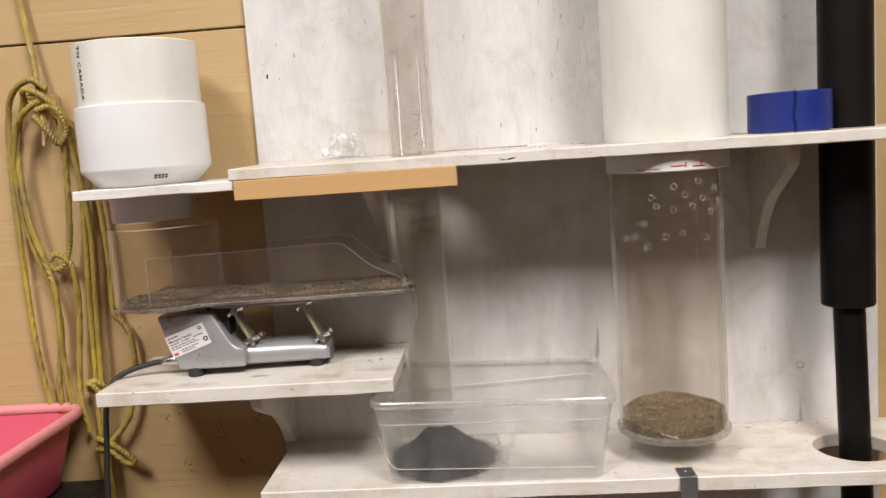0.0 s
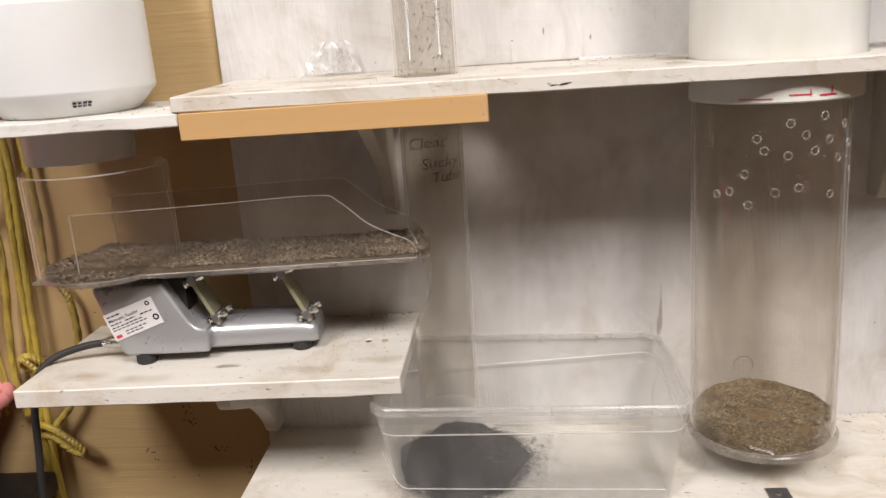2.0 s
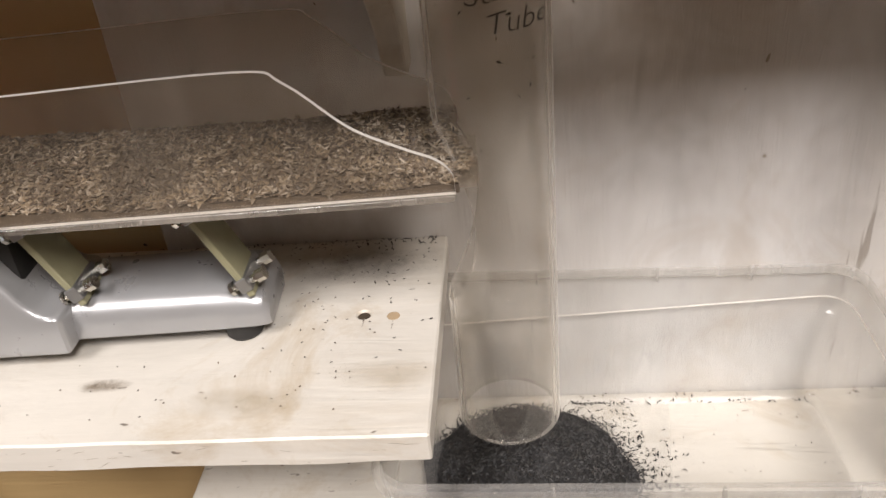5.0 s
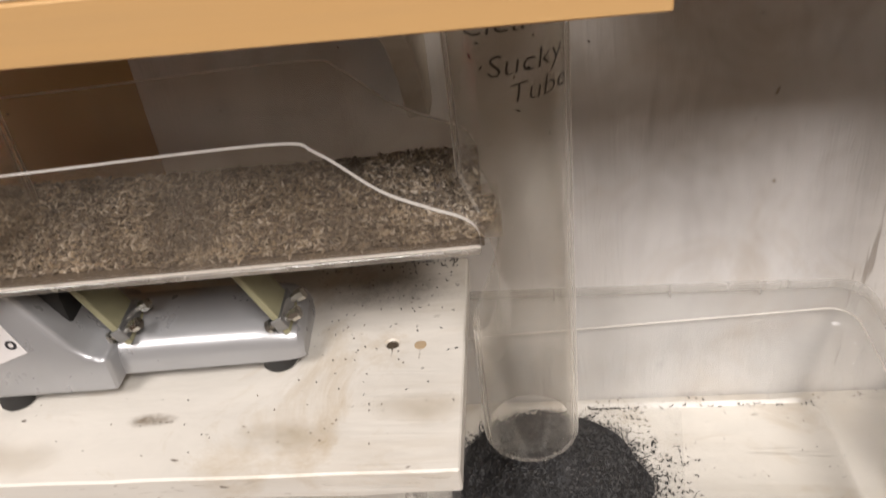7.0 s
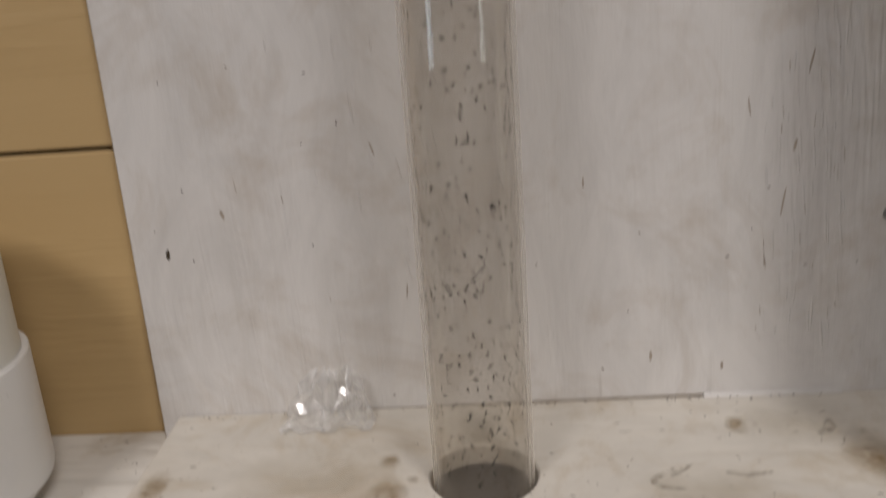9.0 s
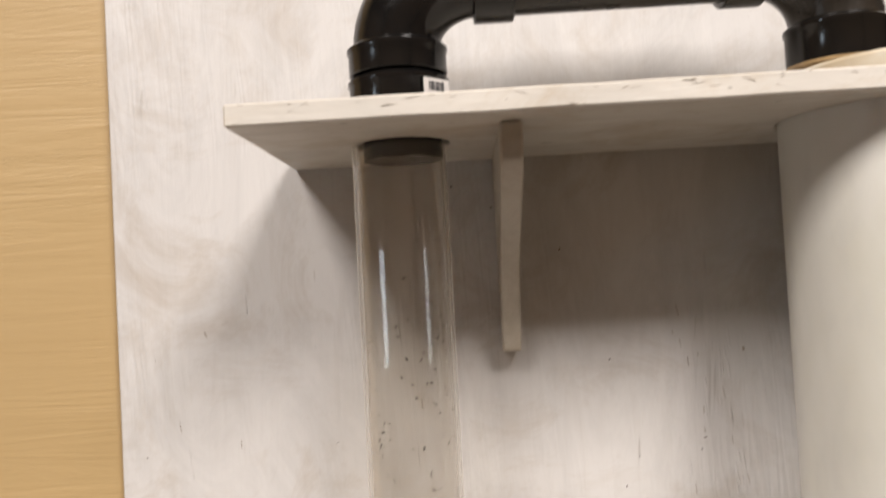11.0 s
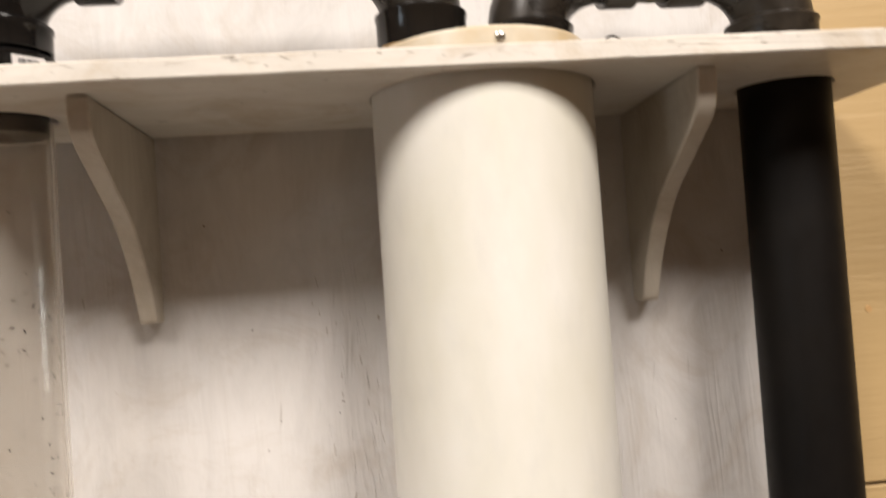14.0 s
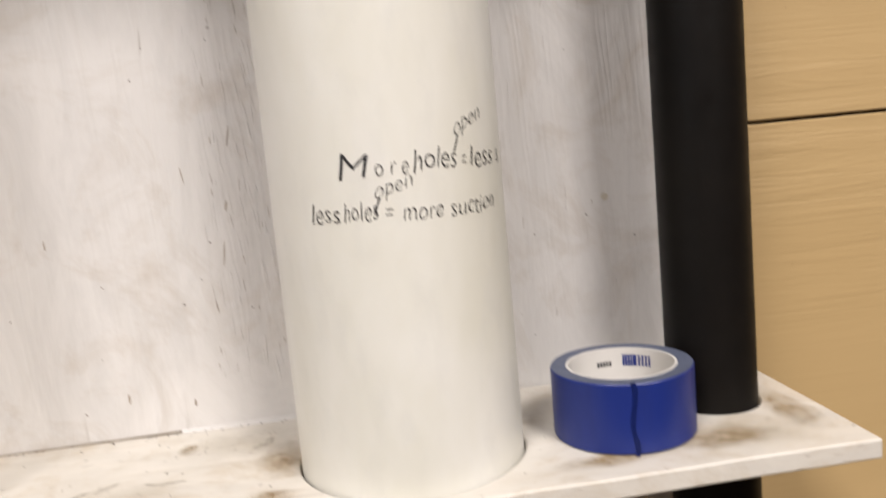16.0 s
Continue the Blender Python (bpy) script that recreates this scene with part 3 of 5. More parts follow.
part("tube_wall", tube_mesh(), [TUBE_CLEAR, TUBE_EDGE], tube)
rng = np.random.default_rng(5)
n = 620
zz = np.concatenate([0.33 + np.abs(rng.normal(0, 0.24, n * 3 // 4)), rng.uniform(0.20, 0.9, n - n * 3 // 4)]).clip(0.20, 0.9)
aa = rng.uniform(0, math.tau, n)
spots = np.stack([TUBE_AT[0] + TUBE_LEAN[0] * zz + 0.0291 * np.cos(aa), TUBE_AT[1] + TUBE_LEAN[1] * zz + 0.0291 * np.sin(aa), zz], 1)
ob = part("stuck_seed", bits(spots, 0.0036, 0.0014, 0.6, 6, np.stack([-np.cos(aa), -np.sin(aa), 0 * aa], 1)), BLACK_SEED, tube, "thin black seeds stuck inside the tube", False)
ob["kind"] = "stuff"


def on_tube(s0, z0, slope=0.0):
    def place(u, v):
        z = z0 + v + slope * u
        a = (s0 + u) / 0.0322
        cx, cy = TUBE_AT[0] + TUBE_LEAN[0] * z, TUBE_AT[1] + TUBE_LEAN[1] * z
        return (cx + 0.0326 * math.sin(a), cy - 0.0326 * math.cos(a), z)
    return place


for words, s0, s1, z0, size in (("Clear", -0.0210, 0.0190, 0.2945, 0.0160), ("Sucky", -0.0090, 0.0310, 0.2745, 0.0155), ("Tube", 0.0010, 0.0330, 0.2605, 0.0145)):
    part("marker_writing", lettering(words, size, on_tube(s0, z0, 0.06), 0.15, -0.0002, 1.0, s1 - s0), FADED_INK, tube, "faded handwritten marker lettering", False)

rig = thing("elbow_pipe_run", (0.12, -0.1, 0.9287), "glossy black plastic pipe with two elbows joining tube and lid", "pipe", "black pipe runs")
rig_b = thing("elbow_pipe_run", (0.46, -0.1, 0.93), "short dusty black plastic pipe with two elbows behind the lid", "pipe", "black pipe runs")


def elbow(x0, z0, x1, z1, y0, y1, r, owner, mat):
    """A quarter bend from an upright socket to a level run."""
    pts = []
    for i in range(15):
        a = math.pi / 2 * i / 14
        pts.append((x1 + (x0 - x1) * math.cos(a), y0 + (y1 - y0) * i / 14, z0 + (z1 - z0) * math.sin(a)))
    return part("elbow", sweep(pts, r, 32), mat, owner)


def level_collar(x0, x1, y, z, r, owner, mat):
    bm = lathe([(r - 0.006, x0), (r - 0.001, x0), (r, x0 + 0.001), (r, x1 - 0.001), (r - 0.001, x1), (r - 0.006, x1)], 0, 0, 40)
    bmesh.ops.transform(bm, matrix=Matrix(((0, 0, 1, 0), (0, 1, 0, y), (-1, 0, 0, z), (0, 0, 0, 1))), verts=bm.verts)
    return part("collar", bm, mat, owner)


def socket(x, y, z0, z1, r, owner, mat):
    return part("socket", lathe([(0, z0), (r - 0.0008, z0), (r, z0 + 0.0008), (r, z1 - 0.007), (r + 0.0009, z1 - 0.0055), (r + 0.0009, z1 - 0.0030), (r - 0.003, z1), (0, z1)], x, y, 44, False), mat, owner)


ZA, ZB = 1.0290, 1.0140
socket(-0.0190, -0.098, 0.9290, 0.9605, 0.0338, rig, ABS)
socket(-0.0190, -0.098, 0.9615, 0.9830, 0.0336, rig, ABS)
part("spigot", lathe([(0, 0.9045), (0.0272, 0.9045), (0.0272, 0.929), (0, 0.929)], -0.0185, -0.096, 40, False), ABS, rig)
elbow(-0.0190, 0.980, 0.036, ZA, -0.098, -0.104, 0.0300, rig, ABS)
level_collar(0.0345, 0.0620, -0.104, ZA, 0.0345, rig, ABS)
part("level_pipe", sweep([(0.05, -0.104, ZA), (0.215, -0.104, ZA)], 0.0303, 40), ABS_DUSTY, rig)
level_collar(0.2020, 0.2285, -0.104, ZA, 0.0345, rig, ABS_DUSTY)
elbow(0.2780, 0.977, 0.227, ZA, -0.100, -0.104, 0.0300, rig, ABS_DUSTY)
socket(0.2780, -0.100, 0.9510, 0.9800, 0.0332, rig, ABS)
socket(0.3575, -0.100, 0.9455, 0.9660, 0.0328, rig_b, ABS)
elbow(0.3575, 0.963, 0.4190, ZB, -0.100, -0.098, 0.0300, rig_b, ABS_DUSTY)
level_collar(0.4170, 0.4420, -0.098, ZB, 0.0345, rig_b, ABS_DUSTY)
part("level_pipe", sweep([(0.43, -0.098, ZB), (0.48, -0.096, ZB)], 0.0303, 40), ABS_DUSTY, rig_b)
level_collar(0.4670, 0.4970, -0.096, ZB, 0.0345, rig_b, ABS_DUSTY)
elbow(0.5520, 0.962, 0.4960, ZB, -0.092, -0.096, 0.0300, rig_b, ABS_DUSTY)
socket(0.5520, -0.090, 0.9290, 0.9670, 0.0342, rig_b, ABS_DUSTY)


part("painted_stripe", lathe([(0.0304, 0.4530), (0.0306, 0.4535), (0.0306, 0.4570), (0.0304, 0.4575)], 0, 0, 40), OLIVE, rig_b, "olive green painted stripe").matrix_basis = Matrix(((0, 0, 1, 0), (0, 1, 0, -0.0972), (-1, 0, 0, ZB), (0, 0, 0, 1)))
bm = lathe([(0, 0.9466), (0.0365, 0.9466), (0.0372, 0.9485), (0.0345, 0.9512), (0, 0.9512)], 0.2775, -0.1005, 40, False)
for v in bm.verts:
    v.co += Vector((0.004, 0.004, 0.0015)) * noise.noise(v.co * 90) * (1 if v.co.z > 0.947 else 0.4)
part("sealant_ring", bm, SEALANT, rig, "cracked brown sealant round the socket")


def sticker(cx, cy, cz, w, h, turn, owner, bars=0, lift=(0, -1, 0)):
    """A small paper label; bars stand for its print."""
    m = Matrix.Translation((cx, cy, cz)) @ turn.to_4x4()
    bm = box(-w / 2, w / 2, -0.0003, 0.0003, -h / 2, h / 2)
    bmesh.ops.transform(bm, matrix=m, verts=bm.verts)
    lab = part("sticker", bm, PAPER, owner, "small white paper sticker")
    if bars:
        bm = bmesh.new()
        for i in range(bars):
            u = -w * 0.30 + w * 0.62 * i / bars
            bw = w * 0.62 / bars * (0.35 + 0.4 * ((i * 7) % 3) / 2)
            bmesh.ops.create_cube(bm, size=1, matrix=m @ Matrix.LocRotScale((u, -0.0005, h * 0.14), None, (bw, 0.0003, h * 0.42)))
        bmesh.ops.create_cube(bm, size=1, matrix=m @ Matrix.LocRotScale((-w * 0.12, -0.0005, -h * 0.28), None, (w * 0.36, 0.0003, h * 0.12)))
        part("printed_bars", bm, INK, lab)
    return lab


def facing(ax, ay, az):
    return Euler((radians(ax), radians(ay), radians(az))).to_matrix()


sticker(0.0075, -0.1216, 0.9465, 0.0225, 0.0145, facing(0, 0, 46), rig, 9)


def basis(tangent, normal):
    n3 = Vector(normal).normalized()
    t3 = Vector(tangent)
    t3 = (t3 - n3 * t3.dot(n3)).normalized()
    return Matrix((t3, -n3, t3.cross(-n3))).transposed()


sticker(0.0180, -0.1258, 1.0470, 0.017, 0.012, basis((0.95, 0, 0.31), (-0.18, -0.78, 0.60)), rig)
sticker(0.2752, -0.1285, 1.0245, 0.019, 0.013, basis((0.70, 0, -0.71), (0.38, -0.84, 0.40)), rig)

wire = tagged(part("wire_scrap", sweep(smooth_path([(0.408, -0.11, 0.9297), (0.410, -0.11, 0.947), (0.418, -0.108, 0.955), (0.428, -0.105, 0.951), (0.431, -0.102, 0.942)]), 0.0009, 8), ABS),
              "thin black wire end sticking up from the shelf", "wire")

# ---- large white pipe, and the clear column below it ----
big = thing("white_pipe", (*PIPE_AT, 0.323), "large cream plastic pipe with black marker handwriting", "pipe")
part("pipe_wall", pipe(0.0805, 0.004, 0.3505, 0.9287, *PIPE_AT, 72), PVC, big)
part("end_collar", lathe([(0.0740, 0.3235), (0.0790, 0.3235), (0.0802, 0.3250), (0.0802, 0.3460), (0.0740, 0.3460)], *PIPE_AT, 64), PVC, big)

lid = part("end_cap", lathe([(0, 0.9287), (0.0770, 0.9287), (0.0775, 0.9300), (0.0775, 0.9430), (0.0750, 0.9455), (0, 0.9465)], 0.3190, -0.1044, 56, False), PVC_LID, big, "cream plastic cap stained brown")
for a in (1.5, -66, 62):
    c, q = math.cos(radians(a)), math.sin(radians(a))
    p = Vector((0.3190 + 0.0775 * q, -0.1044 - 0.0775 * c, 0.9370))
    part("screw", sweep([p, p + Vector((q, -c, 0)) * 0.0022, p + Vector((q, -c, 0)) * 0.003], 0.0032, 12, radii=[0.0034, 0.0032, 0.0014]), STEEL, lid)


def on_pipe(s0, z0, slope=0.0, r=0.0805, at=PIPE_AT, lift=0.0004):
    def place(u, v):
        a = (s0 + u) / r
        return (at[0] + (r + lift) * math.sin(a), at[1] - (r + lift) * math.cos(a), z0 + v + slope * u)
    return place


for words, s0, s1, z0, size, slope in (
        ("M", -0.0355, -0.0165, 0.5675, 0.0235, -0.03), ("o r e", -0.0125, 0.0075, 0.5685, 0.0165, 0.02), ("holes", 0.0105, 0.0400, 0.5690, 0.0205, 0.02), ("=", 0.0440, 0.0485, 0.5685, 0.0130, 0), ("less s", 0.0515, 0.0890, 0.5685, 0.0195, -0.02),
        ("less", -0.0580, -0.0375, 0.5415, 0.0190, 0.03), ("holes", -0.0350, -0.0135, 0.5420, 0.0185, 0.04), ("=", -0.0090, -0.0040, 0.5415, 0.0130, 0), ("more", 0.0015, 0.0270, 0.5400, 0.0175, 0.0),
        ("suction", 0.0325, 0.0740, 0.5390, 0.0170, 0.03), ("open", 0.0395, 0.0640, 0.5885, 0.0150, 0.40), ("open", -0.0150, 0.0090, 0.5540, 0.0140, 0.30)):
    part("marker_writing", lettering(words, size, on_pipe(s0, z0, slope), 0.16, -0.00028, 1.0, s1 - s0), INK, big, "", False)
for s0, z0 in ((0.0380, 0.5785), (-0.0165, 0.5455)):
    bm = bmesh.new()
    place = on_pipe(s0, z0)
    bm.faces.new([bm.verts.new(place(u, v)) for u, v in ((0, 0), (0.0012, 0), (0.0052, 0.010), (0.0042, 0.010))])
    part("marker_stroke", bm, INK, big, "", False)
for s0, z0, w, h in ((-0.012, 0.3300, 0.020, 0.0014), (0.015, 0.3285, 0.017, 0.0016), (0.026, 0.3290, 0.0015, 0.008), (-0.055, 0.3275, 0.03, 0.001), (0.006, 0.3290, 0.0012, 0.006)):
    bm = bmesh.new()
    place = on_pipe(s0, z0, 0, 0.0802)
    steps = 6
    lo = [bm.verts.new(place(w * i / steps, 0)) for i in range(steps + 1)]
    hi = [bm.verts.new(place(w * i / steps, h)) for i in range(steps + 1)]
    for i in range(steps):
        bm.faces.new((lo[i], lo[i + 1], hi[i + 1], hi[i]))
    part("red_mark", bm, RED_INK, big, "red marker strokes", False)

def clear_pipe(*args):
    """A clear cylinder whose sawn ends are frosted."""
    bm = pipe(*args)
    bm.normal_update()
    for f in bm.faces:
        f.material_index = 1 if abs(f.normal.z) > 0.6 or f.calc_area() < 2e-5 else 0
    return bm


COL = (0.3140, -0.1060)
column = thing("clear_column", (*COL, -0.034), "wide dusty clear acrylic cylinder with drilled holes near its top", "cylinder")
part("column_wall", clear_pipe(0.0735, 0.003, -0.0260, 0.3400, *COL, 64), [COLUMN_CLEAR, HOLE_EDGE], column)
part("base_disc", lathe([(0, -0.0340), (0.0755, -0.0340), (0.0768, -0.0325), (0.0768, -0.0275), (0.0755, -0.0262), (0, -0.0262)], *COL, 64, False), EDGE_DIM, column, "thick clear acrylic end disc")
rng2 = random.Random(11)
hole_spots = [(-74, .268), (-62, .284), (-55, .236), (-44, .240), (-33, .257), (-30, .228), (-25, .290), (-20, .279), (-12, .240), (-4, .274), (-3, .303), (4, .244),
              (8, .292), (15, .277), (22, .308), (27, .286), (30, .235), (37, .268), (44, .298), (52, .279), (60, .252), (66, .243), (75, .275), (82, .262),
              (120, .27), (150, .25), (175, .29), (200, .26), (225, .28)]
for ang, z in hole_spots:
    a = radians(ang)
    centre = Vector((COL[0] + 0.0736 * math.sin(a), COL[1] - 0.0736 * math.cos(a), z + 0.002))
    side, out = Vector((math.cos(a), math.sin(a), 0)), Vector((math.sin(a), -math.cos(a), 0))
    loop = [centre + (side * math.cos(q) + Vector((0, 0, 1)) * math.sin(q)) * 0.0037 + out * 0.0002 for q in [math.tau * i / 12 for i in range(13)]]
    part("drilled_hole", sweep(loop, 0.00034, 6, caps=False), HOLE_EDGE, column)


# Faint pale arc on the inside of the column's back wall.
ring = []
for i in range(25):
    q = radians(-40 + 250 * i / 24)
    a = 0.0110 * math.cos(q) / 0.0703
    ring.append((COL[0] + 0.0702 * math.sin(a), COL[1] + 0.0702 * math.cos(a), 0.0120 + 0.0110 * math.sin(q)))
part("faint_ring", sweep(ring, 0.0005, 6), EDGE_DIM, column, "faint pale ring on the column's back wall")


def heap(cx, cy, radius, height, rings=10, segs=40, stretch=1.0, z=0.0):
    """A low mound with an uneven skirt."""
    bm = bmesh.new()
    rows = []
    for i in range(rings + 1):
        f = i / rings
        row = []
        for k in range(segs):
            a = math.tau * k / segs
            r = radius(f, a)
            x, y = cx + r * math.cos(a), cy + stretch * r * math.sin(a)
            row.append(bm.verts.new((x, y, z + height(f, a, x, y))))
        rows.append(row)
    for p, q in zip(rows, rows[1:]):
        for k in range(segs):
            j = (k + 1) % segs
            bm.faces.new((p[k], p[j], q[j], q[k]))
    bmesh.ops.remove_doubles(bm, verts=bm.verts, dist=1e-5)
    return bm


def seed_top(x, y):
    return -0.0105 + 0.05 * (x - COL[0]) * 0.6 + 0.06 * (y - COL[1]) + 0.004 * noise.noise(Vector((x * 40, y * 40, 3)))


fill = thing("seed_fill", (*COL, -0.026), "light brown cleaned seed lying in the clear column", "seed")
bm = lathe([(0, -0.0261), (0.0698, -0.0261), (0.0698, -0.012), (0.066, -0.0115), (0.045, -0.0115), (0.022, -0.0115), (0, -0.0115)], *COL, 56, False)
for v in bm.verts:
    if v.co.z > -0.02:
        v.co.z = seed_top(v.co.x, v.co.y)
part("seed_bed", bm, simple("seed_bed", (0.22, 0.15, 0.075), 0.8, 0, 0.4, 500, 0.8), fill)
rng = np.random.default_rng(21)
rr, ta = 0.0690 * np.sqrt(rng.random(6500)), rng.uniform(0, math.tau, 6500)
xs, ys = COL[0] + rr * np.cos(ta), COL[1] + rr * np.sin(ta)
pl = np.stack([xs, ys, [seed_top(a, b) + 0.0004 for a, b in zip(xs, ys)]], 1)
ta = rng.uniform(math.pi, math.tau, 2600)
zs = np.array([rng.uniform(-0.0255, seed_top(COL[0] + 0.07 * math.cos(a), COL[1] + 0.07 * math.sin(a))) for a in ta])
pl = np.concatenate([pl, np.stack([COL[0] + 0.0697 * np.cos(ta), COL[1] + 0.0697 * np.sin(ta), zs], 1)])
ob = part("grains", bits(pl, 0.0034, 0.0017, 0.8, 22), TAN_SEED, fill, "", False)
ob["kind"] = "stuff"
husk = np.array([(COL[0] + 0.0699 * math.sin(radians(-26 + 1.3 * i)), COL[1] - 0.0699 * math.cos(radians(-26 + 1.3 * i)), -0.0190 - 0.0003 * i + 0.0012 * math.sin(2.1 * i)) for i in range(15)])
tagged(part("white_husk", bits(husk, 0.0075, 0.0032, 0.5, 3), PAPER, None, "", False), "small white fluffy husk among the brown seed", "husk")

# ---- black pipe at the right-hand end ----
black = thing("black_pipe", (*BLACK_AT, -0.3), "tall black plastic pipe stepping down to a thinner one", "pipe")
part("wide_pipe", pipe(0.0345, 0.004, 0.1220, 0.9287, *BLACK_AT, 44), ABS_MATTE, black)
part("reducer", lathe([(0, 0.1235), (0.0335, 0.1235), (0.0335, 0.1330), (0, 0.1330)], *BLACK_AT, 40, False), ABS_MATTE, black)
part("narrow_pipe", lathe([(0, 0.126), (0.0205, 0.126), (0.0205, -0.35), (0, -0.35)], 0.560, -0.088, 36, False, None, (-0.01, 0.05), 0.126), ABS_MATTE, black)

# ---- tape roll ----
TAPE = (0.4740, -0.1200)
TZ = 0.3675 + upper_drop(*TAPE) + 0.0004
tape = thing("tape_roll", (*TAPE, TZ), "roll of blue tape with a white card core on the shelf", "tape roll")
part("tape_winding", lathe([(0.0400, TZ), (0.0508, TZ), (0.0515, TZ + 0.001), (0.0515, TZ + 0.049), (0.0508, TZ + 0.050)], *TAPE, 72, False), BLUE_TAPE, tape)
part("wound_edge", lathe([(0.0400, TZ + 0.0498), (0.0508, TZ + 0.0501)], *TAPE, 72, False), TAPE_EDGE, tape)
part("card_core", lathe([(0.0382, TZ), (0.0401, TZ), (0.0401, TZ + 0.0502), (0.0382, TZ + 0.0502)], *TAPE, 64), CARD, tape)
bm = bmesh.new()
edge = [(TAPE[0] + 0.0518 * math.sin(radians(-14 + 1.5 * math.sin(i))), TAPE[1] - 0.0518 * math.cos(radians(-14 + 1.5 * math.sin(i))), TZ + 0.050 - 0.055 * i / 9 + 0.001) for i in range(10)]
lo = [bm.verts.new(p) for p in edge]
hi = [bm.verts.new((p[0] + 0.003 + 0.0006 * math.sin(i * 2.0), p[1] - 0.0012, p[2])) for i, p in enumerate(edge)]
for i in range(9):
    bm.faces.new((lo[i], lo[i + 1], hi[i + 1], hi[i]))
bmesh.ops.solidify(bm, geom=bm.faces[:], thickness=0.0003)
part("tape_tail", bm, BLUE_TAPE, tape, "torn loose end of the tape")
for a0, w, mat in ((-8, 0.012, INK), (22, 0.010, BLUE_TAPE), (36, 0.014, BLUE_TAPE)):
    bm = bmesh.new()
    for i in range(5):
        a = radians(a0 + 0) + (w * i / 5) / 0.038
        b = a + 0.0016 / 0.038
        h = 0.004 if mat is INK else 0.009
        bm.faces.new([bm.verts.new((TAPE[0] + 0.0380 * math.sin(q), TAPE[1] + 0.0380 * math.cos(q), TZ + 0.036 + dz)) for q, dz in ((a, 0), (b, 0), (b, h), (a, h))])
    part("printed_bars", bm, mat, tape, "small print inside the core", False)

# ---- pipe coupling on the ledge, with its spout and hopper ----
CP = (-0.3925, -0.1000)
LZ = 0.3514
coupling = thing("pipe_coupling", (*CP, LZ), "white plastic pipe coupling with a cream pipe stub standing in it", "pipe coupling")
part("coupling_body", lathe([(0.058, LZ), (0.0640, LZ), (0.0660, LZ + 0.001), (0.0858, LZ + 0.022), (0.0864, LZ + 0.025), (0.0858, LZ + 0.107), (0.0850, LZ + 0.108), (0.0815, LZ + 0.108), (0.0815, LZ + 0.05), (0.058, LZ + 0.02)], *CP, 72), PVC_WHITE, coupling)
part("pipe_stub", pipe(0.0812, 0.005, LZ + 0.06, LZ + 0.1905, *CP, 72), PVC, coupling)


def down_stub(u, v):
    a = radians(-38) + v / 0.0812
    return (CP[0] + 0.0816 * math.sin(a), CP[1] - 0.0816 * math.cos(a), LZ + 0.186 - u)


part("printed_lettering", lettering("TN CANADA", 0.0100, down_stub, 0, 0.0002, 1.25), INK, coupling, "black printed lettering", False)
bm = bmesh.new()
for i in range(4):
    a = radians(28 + 3.4 * i)
    for dz in (0.0095, 0.0125):
        r0 = 0.0655 + dz * 0.93
        bm.faces.new([bm.verts.new((CP[0] + (r0 + e * 0.93 + 0.0006) * math.sin(q), CP[1] - (r0 + e * 0.93 + 0.0006) * math.cos(q), LZ + dz + e - 0.0004))
                      for q, e in ((a, 0), (a + 0.045, 0), (a + 0.045, 0.002), (a, 0.002))])
part("printed_bars", bm, INK, coupling, "small unreadable print", False)
part("spout", lathe([(0.0490, 0.3030), (0.0545, 0.3030), (0.0555, 0.3380), (0.0500, 0.3380)], *CP, 56), PVC_WHITE, coupling)

# ---- vibrating feeder ----
feeder = thing("vibrating_feeder", (-0.27, -0.1, 0.083), "grey magnetic vibrating feeder with a clear acrylic tray", "feeder")
FY0, FY1 = -0.1250, -0.0530
body = part("base_body", prism([(-0.389, 0.171), (-0.386, 0.160), (-0.366, 0.097), (-0.360, 0.094), (-0.272, 0.0932), (-0.272, 0.1195), (-0.283, 0.1215), (-0.291, 0.130), (-0.313, 0.172)], "y", FY0, FY1, 0.0045, 3), BODY, feeder)


def deck_section(x, inset, drop):
    """One rounded cross-section of the low deck."""
    pts = [(-0.1085, 0.0930), (-0.1120, 0.0960), (-0.1125, 0.1040), (-0.1112, 0.1110), (-0.1080, 0.1160), (-0.1030, 0.1190), (-0.0960, 0.1205),
           (-0.0680, 0.1222), (-0.0610, 0.1205), (-0.0575, 0.1150), (-0.0570, 0.1000), (-0.0600, 0.0930)]
    return [Vector((x, -0.085 + (y + 0.085) * (1 - inset), 0.093 + (z - 0.093) * (1 - drop))) for y, z in pts]


part("deck", loft([deck_section(-0.293, 0.0, 0.0), deck_section(-0.230, 0.0, 0.0), deck_section(-0.186, 0.0, 0.02), deck_section(-0.168, 0.03, 0.10), deck_section(-0.1610, 0.09, 0.22), deck_section(-0.1580, 0.18, 0.42)]), BODY, body)
part("magnet_housing", box(-0.325, -0.294, -0.108, -0.072, 0.126, 0.176, 0.003), RUBBER, feeder)
for fx, fy in ((-0.345, -0.114), (-0.178, -0.098), (-0.345, -0.064), (-0.178, -0.068)):
    part("rubber_foot", lathe([(0, 0.0832), (0.0100, 0.0832), (0.0112, 0.0850), (0.0105, 0.0960), (0, 0.0960)], fx, fy, 24, False), RUBBER, feeder)


